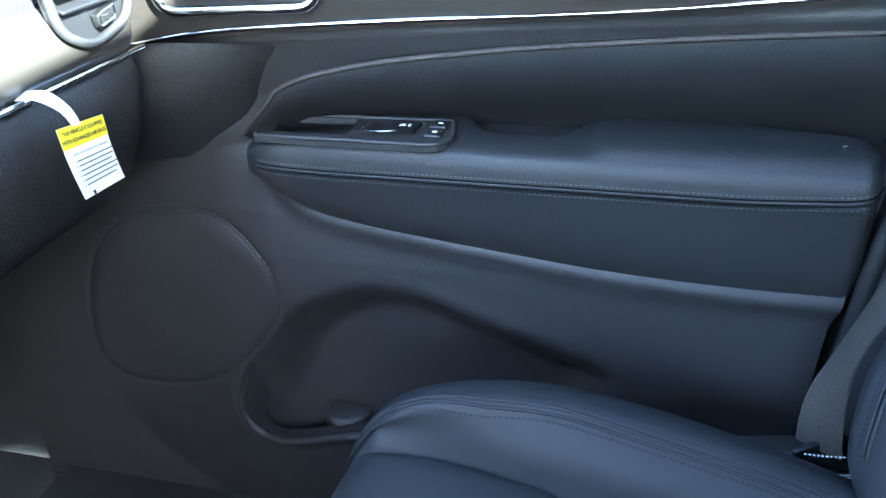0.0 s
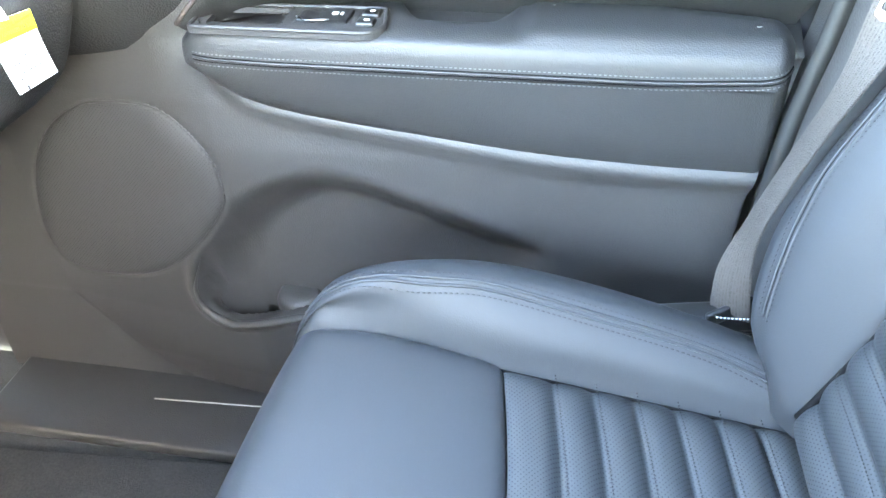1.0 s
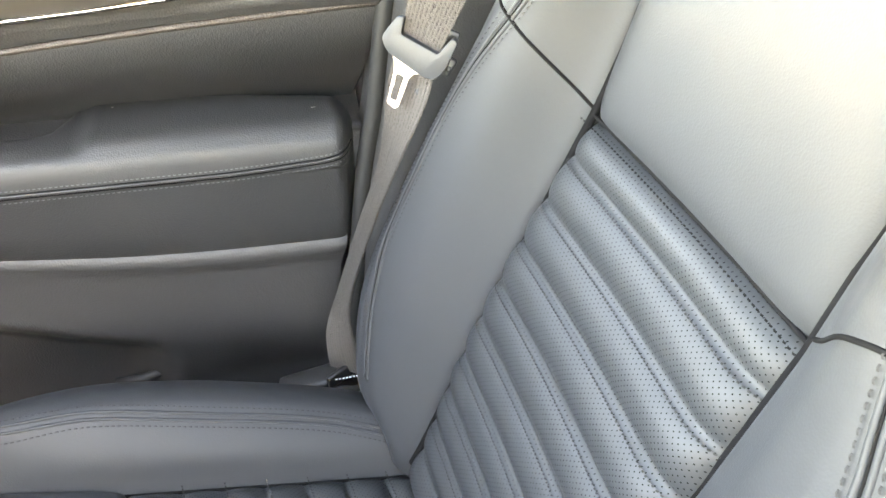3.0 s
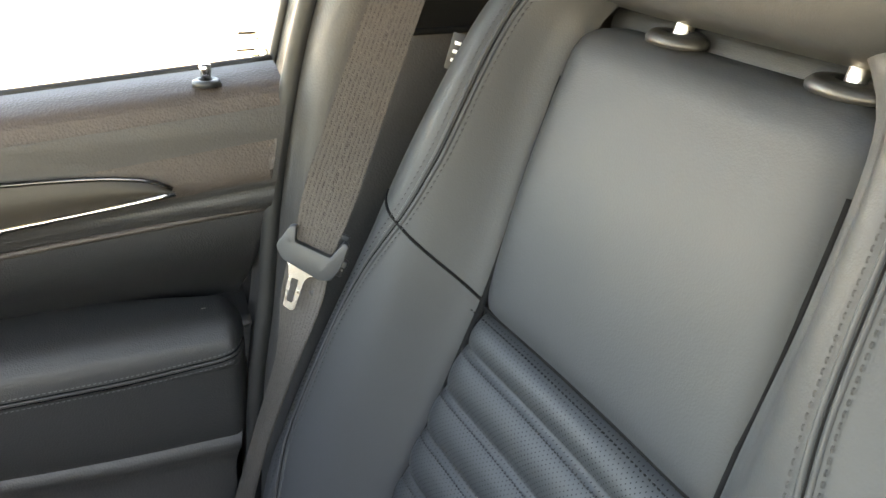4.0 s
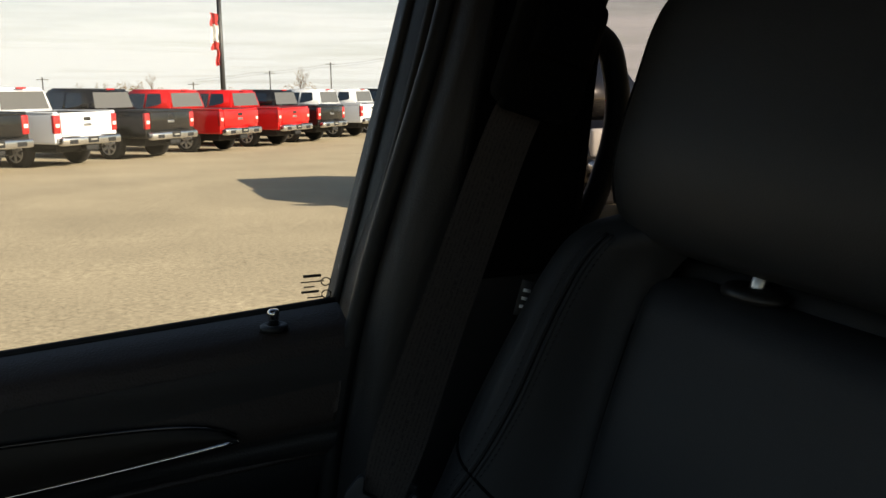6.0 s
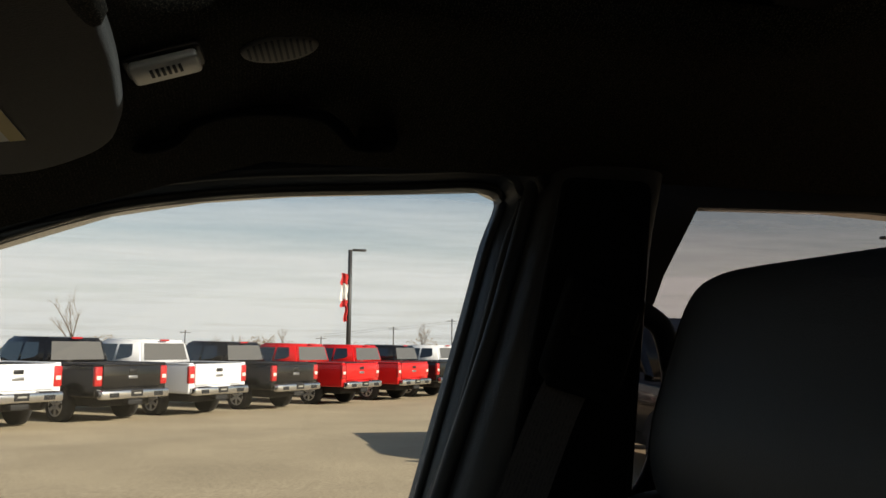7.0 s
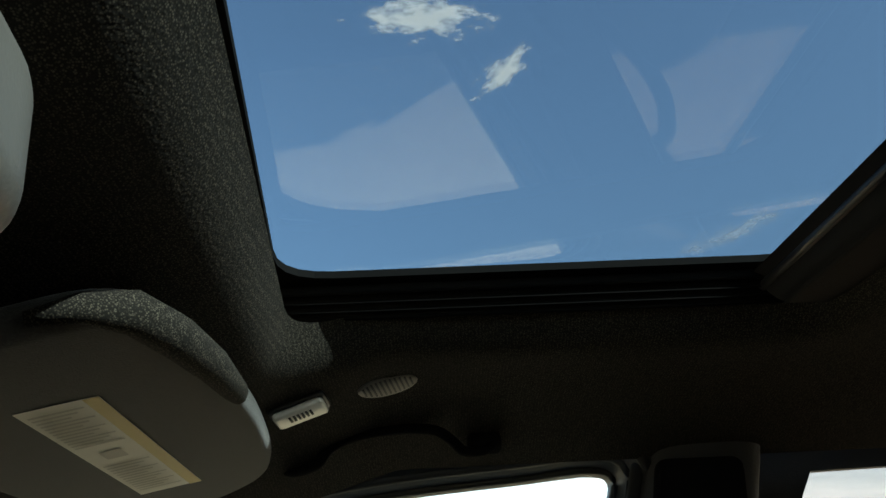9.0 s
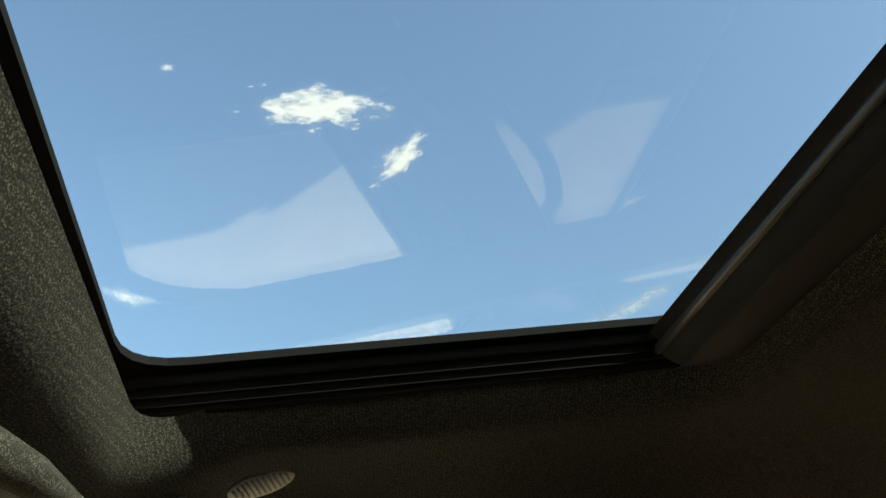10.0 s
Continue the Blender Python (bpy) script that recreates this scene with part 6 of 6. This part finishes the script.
    for k in (-0.15, 0.15):
        part("grille_bar", rbox_bm((0.04, 1.26, 0.035), 0.01, m=pose(5.845, 0, 1.04 + k)), BUMPER, t)
    part("front_bumper", rbox_bm((0.22, 1.95, 0.15), 0.05, m=pose(5.86, 0, 0.78)), BUMPER, t)
    part("valance", rbox_bm((0.16, 1.80, 0.34), 0.05, m=pose(5.84, 0, 0.54)), UNDER, t)
    for s in (1, -1):
        part("fog_lamp", lathe_bm([(0.07, 0), (0.07, 0.02), (0.0, 0.035)], 14, pose(5.92, s * 0.66, 0.60, 0, 90)), LENS, t)
    for s in (1, -1):
        part("headlight", rbox_bm((0.10, 0.28, 0.30), 0.04, m=pose(5.78, s * 0.80, 1.02)), LENS, t, "clear headlight")
    return t


WHITEPAINT, BLACKPAINT, REDPAINT, BLUEPAINT = paint("white_paint", (0.75, 0.76, 0.78)), paint("black_paint", (0.007, 0.007, 0.0075), 0.4, 0.5), paint("red_paint", (0.56, 0.012, 0.012)), paint("blue_paint", (0.01, 0.13, 0.42))
makers = {
    "white": pickup(WHITEPAINT, "white pickup truck parked tail-out on the lot", "white"),
    "black": pickup(BLACKPAINT, "black pickup truck parked tail-out on the lot", "black", dark_rim=False),
    "red": pickup(REDPAINT, "red pickup truck parked tail-out on the lot", "red"),
    "blue": pickup(BLUEPAINT, "bright blue pickup truck parked tail-out on the lot", "blue"),
}
ROW = Vector((0.69, 0.724))
NOSE_ANGLE = math.degrees(math.atan2(0.69, -0.724))
used = set()
for s, col in ((-8.4, "blue"), (-5.57, "white"), (-2.73, "black"), (0.0, "white"), (3.07, "black"), (6.33, "red"), (9.54, "red"), (12.2, "black"), (15.6, "white"), (18.8, "white"), (22.0, "black")):
    mid = Vector((-1.3, 21.5)) + ROW * (s + 0.93)
    m = pose(mid.x, mid.y, ground_z(mid.x, mid.y + 1.5) - 0.01, 0, 0, NOSE_ANGLE)
    if col not in used:
        makers[col].matrix_basis = m
        used.add(col)
    else:
        copy_thing(makers[col], m)
# a dark pickup that faces the car from the rear quarter
facing = pickup(BLACKPAINT, "black pickup truck, nose towards the car, with an added unseen canopy", "black", canopy=True)
facing.matrix_basis = pose(6.02, 14.10, -0.28, 0, 0, -91) @ Matrix.Scale(1.08, 4)

POLE = material("pole_metal", (0.05, 0.05, 0.052), 0.5, metal=0.4, var=0.1)
def lamp_post(x, y, top, base, head_dir):
    t = thing("street_lamp", "dark square lot lamp post with a flat head", "lamp post", (x, y, base), group="lot lamps")
    part("pole", tube_bm([(x, y, base), (x, y, (top + base) / 2), (x, y, top)], [0.14, 0.125, 0.11], 8), POLE, t)
    part("lamp_head", rbox_bm((0.75, 0.3, 0.12), 0.03, m=pose(x + head_dir * 0.5, y, top)), POLE, t)
    return t


lamp_post(5.5, 45.0, 6.50, ground_z(0, 45), 1)
lamp_post(25.0, 27.0, 5.75, ground_z(0, 27), -1)
flag = thing("pole_banner", "red and white banner hanging on the lamp post", "banner", (5.3, 44.9, 3.0))
FLAGRED, FLAGWHITE = material("banner_red", (0.5, 0.02, 0.02), 0.8), material("banner_white", (0.75, 0.72, 0.68), 0.8)
for z0, z1, mt in ((5.15, 4.6, FLAGRED), (4.6, 3.75, FLAGWHITE), (3.75, 3.4, FLAGRED), (3.4, 2.6, FLAGRED)):
    part("cloth", grid_bm(lambda u, v: (5.41 - 0.40 * u * (1 if z0 > 3.5 else 0.5) + 0.05 * math.sin(6 * v), 44.88 + 0.08 * math.sin(9 * u + 3 * v), z0 + (z1 - z0) * v + 0.15 * u * (0.5 - v)), list(np.linspace(0, 1, 6)), list(np.linspace(0, 1, 6))), mt, flag)

# far poles, wires, mast, bare trees and bushes
for x, y, h in ((-9.7, 150, 3.2), (13.6, 150, 2.4), (26.7, 150, 4.3), (37.7, 150, 5.9), (52.0, 150, 6.4)):
    p = thing("utility_pole", "wooden utility pole with a cross arm", "utility pole", (x, y, -0.95), group="utility poles")
    part("pole", tube_bm([(x, y, -0.95), (x, y, h)], 0.10, 6), POLE, p)
    part("cross_arm", rbox_bm((1.8, 0.1, 0.1), 0, m=pose(x, y, h - 0.4)), POLE, p)
wires = joined(*[tube_bm([(x, 150, 3.7 + 0.11 * (x - 26.7) + dz + 0.2 * ((x % 12 - 6) / 6) ** 2) for x in np.linspace(14, 52, 40)], 0.016, 4) for dz in (0, 0.4)])
tagged(part("power_lines", wires, POLE, smooth=False), "thin dark overhead power lines", "power line", kind="stuff")
mast = thing("radio_mast", "grey lattice radio mast with antenna panels", "radio mast", (-82, 240, -1.85))
part("mast", tube_bm([(-82, 240, -1.85), (-82, 240, 12.5)], [0.5, 0.25], 6), POLE, mast)
for z in (8.5, 10.5, 12.0):
    part("antenna_ring", rbox_bm((2.4, 1.0, 0.7), 0.1, m=pose(-82, 240, z)), POLE, mast)

BARK = material("bare_bark", (0.13, 0.10, 0.075), 0.9, var=0.2, var_scale=3)
TWIGS = material("twig_haze", (0.20, 0.15, 0.10), 0.9, var=0.3, var_scale=0.5)


def bare_tree(x, y, h, seed, label):
    rnd = random.Random(seed)
    t = thing("bare_tree", label, "tree", (x, y, -0.6), group="bare trees")
    trunk, twigs = [], []

    def grow(p, d, L, r, lev):
        q = p + d * L
        (trunk if lev < 2 else twigs).append(tube_bm([p, (p + q) / 2 + Vector((rnd.uniform(-1, 1), 0, rnd.uniform(-1, 1))) * L * 0.04, q], [r, r * 0.8, r * 0.6], 5 if lev < 2 else 3))
        if lev < 4:
            for _ in range(3 if lev else 5):
                nd = (d + Vector((rnd.uniform(-0.7, 0.7), rnd.uniform(-0.7, 0.7), rnd.uniform(0.0, 0.5)))).normalized()
                grow(p + (q - p) * rnd.uniform(0.5, 1), nd, L * rnd.uniform(0.5, 0.75), r * 0.5, lev + 1)

    grow(Vector((x, y, -0.6)), Vector((0, 0, 1)), h * 0.40, h * 0.014, 0)
    part("trunk", joined(*trunk), BARK, t)
    part("crown", joined(*twigs), TWIGS, t)


for x, y, h, sd in ((-11.2, 60, 5.7, 3), (17.1, 80, 5.3, 5), (5.0, 110, 4.3, 7), (3.3, 112, 3.9, 8), (-0.8, 110, 3.6, 11), (-3.4, 112, 3.5, 12), (1.4, 113, 3.4, 13)):
    bare_tree(x, y, h, sd, "leafless tree far beyond the lot")
rnd = random.Random(4)
verts, faces = [], []
for c in range(300):
    az, d = rnd.uniform(-40, 60), rnd.uniform(230, 330)
    dense = 0.35 + 0.65 * max(0.0, math.sin(az * 0.9) * math.sin(az * 0.23 + 1))
    cx, cy, ch, cw = d * math.sin(radians(az)), d * math.cos(radians(az)), rnd.uniform(1.2, 3.8) * dense, rnd.uniform(1.5, 3.5)
    for k in range(46):
        a, r, h = rnd.uniform(0, 2 * math.pi), math.sqrt(rnd.random()), rnd.random()
        w = cw * math.sqrt(max(0.05, 1 - (1.6 * h - 0.7) ** 2))
        x, y, z = cx + w * r * math.cos(a), cy + w * r * math.sin(a), ground_z(cx, cy) + 2.2 * ch * h
        e = rnd.uniform(0.12, 0.34)
        i = len(verts)
        verts += [(x - e, y, z), (x + e, y + e, z + rnd.uniform(-e, e)), (x + rnd.uniform(-e, e), y, z + e)]
        faces.append((i, i + 1, i + 2))
tagged(part("tree_line", from_data(verts, faces), TWIGS, smooth=False), "low brown tree line on the horizon", "tree line", kind="stuff")

# ---- clouds: a thin streaked layer near the horizon and two small puffs overhead ----
def cloud_material(name, scale, stretch, lo, hi, white=0.9, soft=None, tone=(0.90, 0.95, 1.0)):
    m = bpy.data.materials.new(name)
    m.use_nodes = True
    n, l = m.node_tree.nodes, m.node_tree.links
    n.remove(n["Principled BSDF"])
    tr, tl, df, mx = n.new("ShaderNodeBsdfTransparent"), n.new("ShaderNodeBsdfTranslucent"), n.new("ShaderNodeBsdfDiffuse"), n.new("ShaderNodeMixShader")
    half = n.new("ShaderNodeMixShader")
    for b in (tl, df):
        b.inputs[0].default_value = (white * tone[0], white * tone[1], white * tone[2], 1)
    tc, mp, ns, rp = n.new("ShaderNodeTexCoord"), n.new("ShaderNodeMapping"), n.new("ShaderNodeTexNoise"), n.new("ShaderNodeMapRange")
    mp.inputs["Scale"].default_value = stretch
    ns.inputs["Scale"].default_value, ns.inputs["Detail"].default_value, ns.inputs["Roughness"].default_value = scale, 9, 0.62
    rp.inputs["From Min"].default_value, rp.inputs["From Max"].default_value = lo, hi
    l.new(tc.outputs["Object"], mp.inputs["Vector"])
    l.new(mp.outputs[0], ns.inputs["Vector"])
    src = ns.outputs["Fac"]
    if soft:
        # fades towards the rim of the puff, in the mesh's own map
        sep, ln, mul = n.new("ShaderNodeVectorMath"), n.new("ShaderNodeMath"), n.new("ShaderNodeMath")
        sep.operation = "LENGTH"
        l.new(tc.outputs["UV"], sep.inputs[0])
        ln.operation, ln.inputs[1].default_value, ln.inputs[2].default_value = "MULTIPLY_ADD", -soft, soft * 0.55
        l.new(sep.outputs["Value"], ln.inputs[0])
        mul.operation = "ADD"
        l.new(ln.outputs[0], mul.inputs[0])
        l.new(src, mul.inputs[1])
        src = mul.outputs[0]
    l.new(src, rp.inputs["Value"])
    l.new(rp.outputs[0], mx.inputs[0])
    l.new(tl.outputs[0], half.inputs[1])
    l.new(df.outputs[0], half.inputs[2])
    half.inputs[0].default_value = 0.4
    l.new(tr.outputs[0], mx.inputs[1])
    l.new(half.outputs[0], mx.inputs[2])
    l.new(mx.outputs[0], n["Material Output"].inputs[0])
    return m


veil = cloud_material("high_veil", 0.003, (0.35, 1.0, 1), 0.30, 1.02, 0.98, soft=0.9, tone=(0.86, 0.94, 1.04))
vo = tagged(part("backdrop", grid_bm(lambda x, y: (x, y, 12 + 300 * (1 - (y / 4750) ** 1.4) - 66 * (y / 4750) ** 3), list(np.linspace(-4700, 4700, 13)), list(np.linspace(700, 4700, 40)), uv=lambda x, y: (0, max(0.0, 1 - (y - 700) / 1700))), veil), "thin streaked white cloud layer near the horizon", "cloud layer", kind="structure")
vo.visible_shadow = False


def puff(name, az, el, w, h, turn, thin=0.0):
    d = Vector((math.sin(radians(az)) * math.cos(radians(el)), math.cos(radians(az)) * math.cos(radians(el)), math.sin(radians(el))))
    c = Vector((-0.03, -0.54, 1.49)) + d * 900
    m = look(c, c - d) @ pose(0, 0, 0, 0, 0, turn)
    bm = grid_bm(lambda u, v: (u * w, v * h, 0), list(np.linspace(-1, 1, 9)), list(np.linspace(-1, 1, 9)), uv=lambda u, v: (u, v))
    me = bpy.data.meshes.new(name)
    bm.to_mesh(me)
    bm.free()
    me.materials.append(cloud_material("cloud_puff", 0.040, (0.8, 1.9, 1), 0.585, 0.79 + thin, 0.95, soft=0.70, tone=(1.0, 0.95, 0.95)))
    ob = new(name, me)
    ob.matrix_world = m
    ob.visible_shadow = False
    return tagged(ob, "small white ragged cloud in the blue sky", "cloud", kind="structure", group="small clouds")


puff("cloud", 0.6, 40.4, 150, 56, 5)
puff("cloud", 7.2, 36.5, 75, 34, -32)
puff("cloud", 22.7, 23.5, 150, 22, -10, 0.55)
puff("cloud", -14.4, 27.9, 60, 18, 20, 0.50)
puff("cloud", -12.3, 42.8, 16, 10, 0, 0.25)
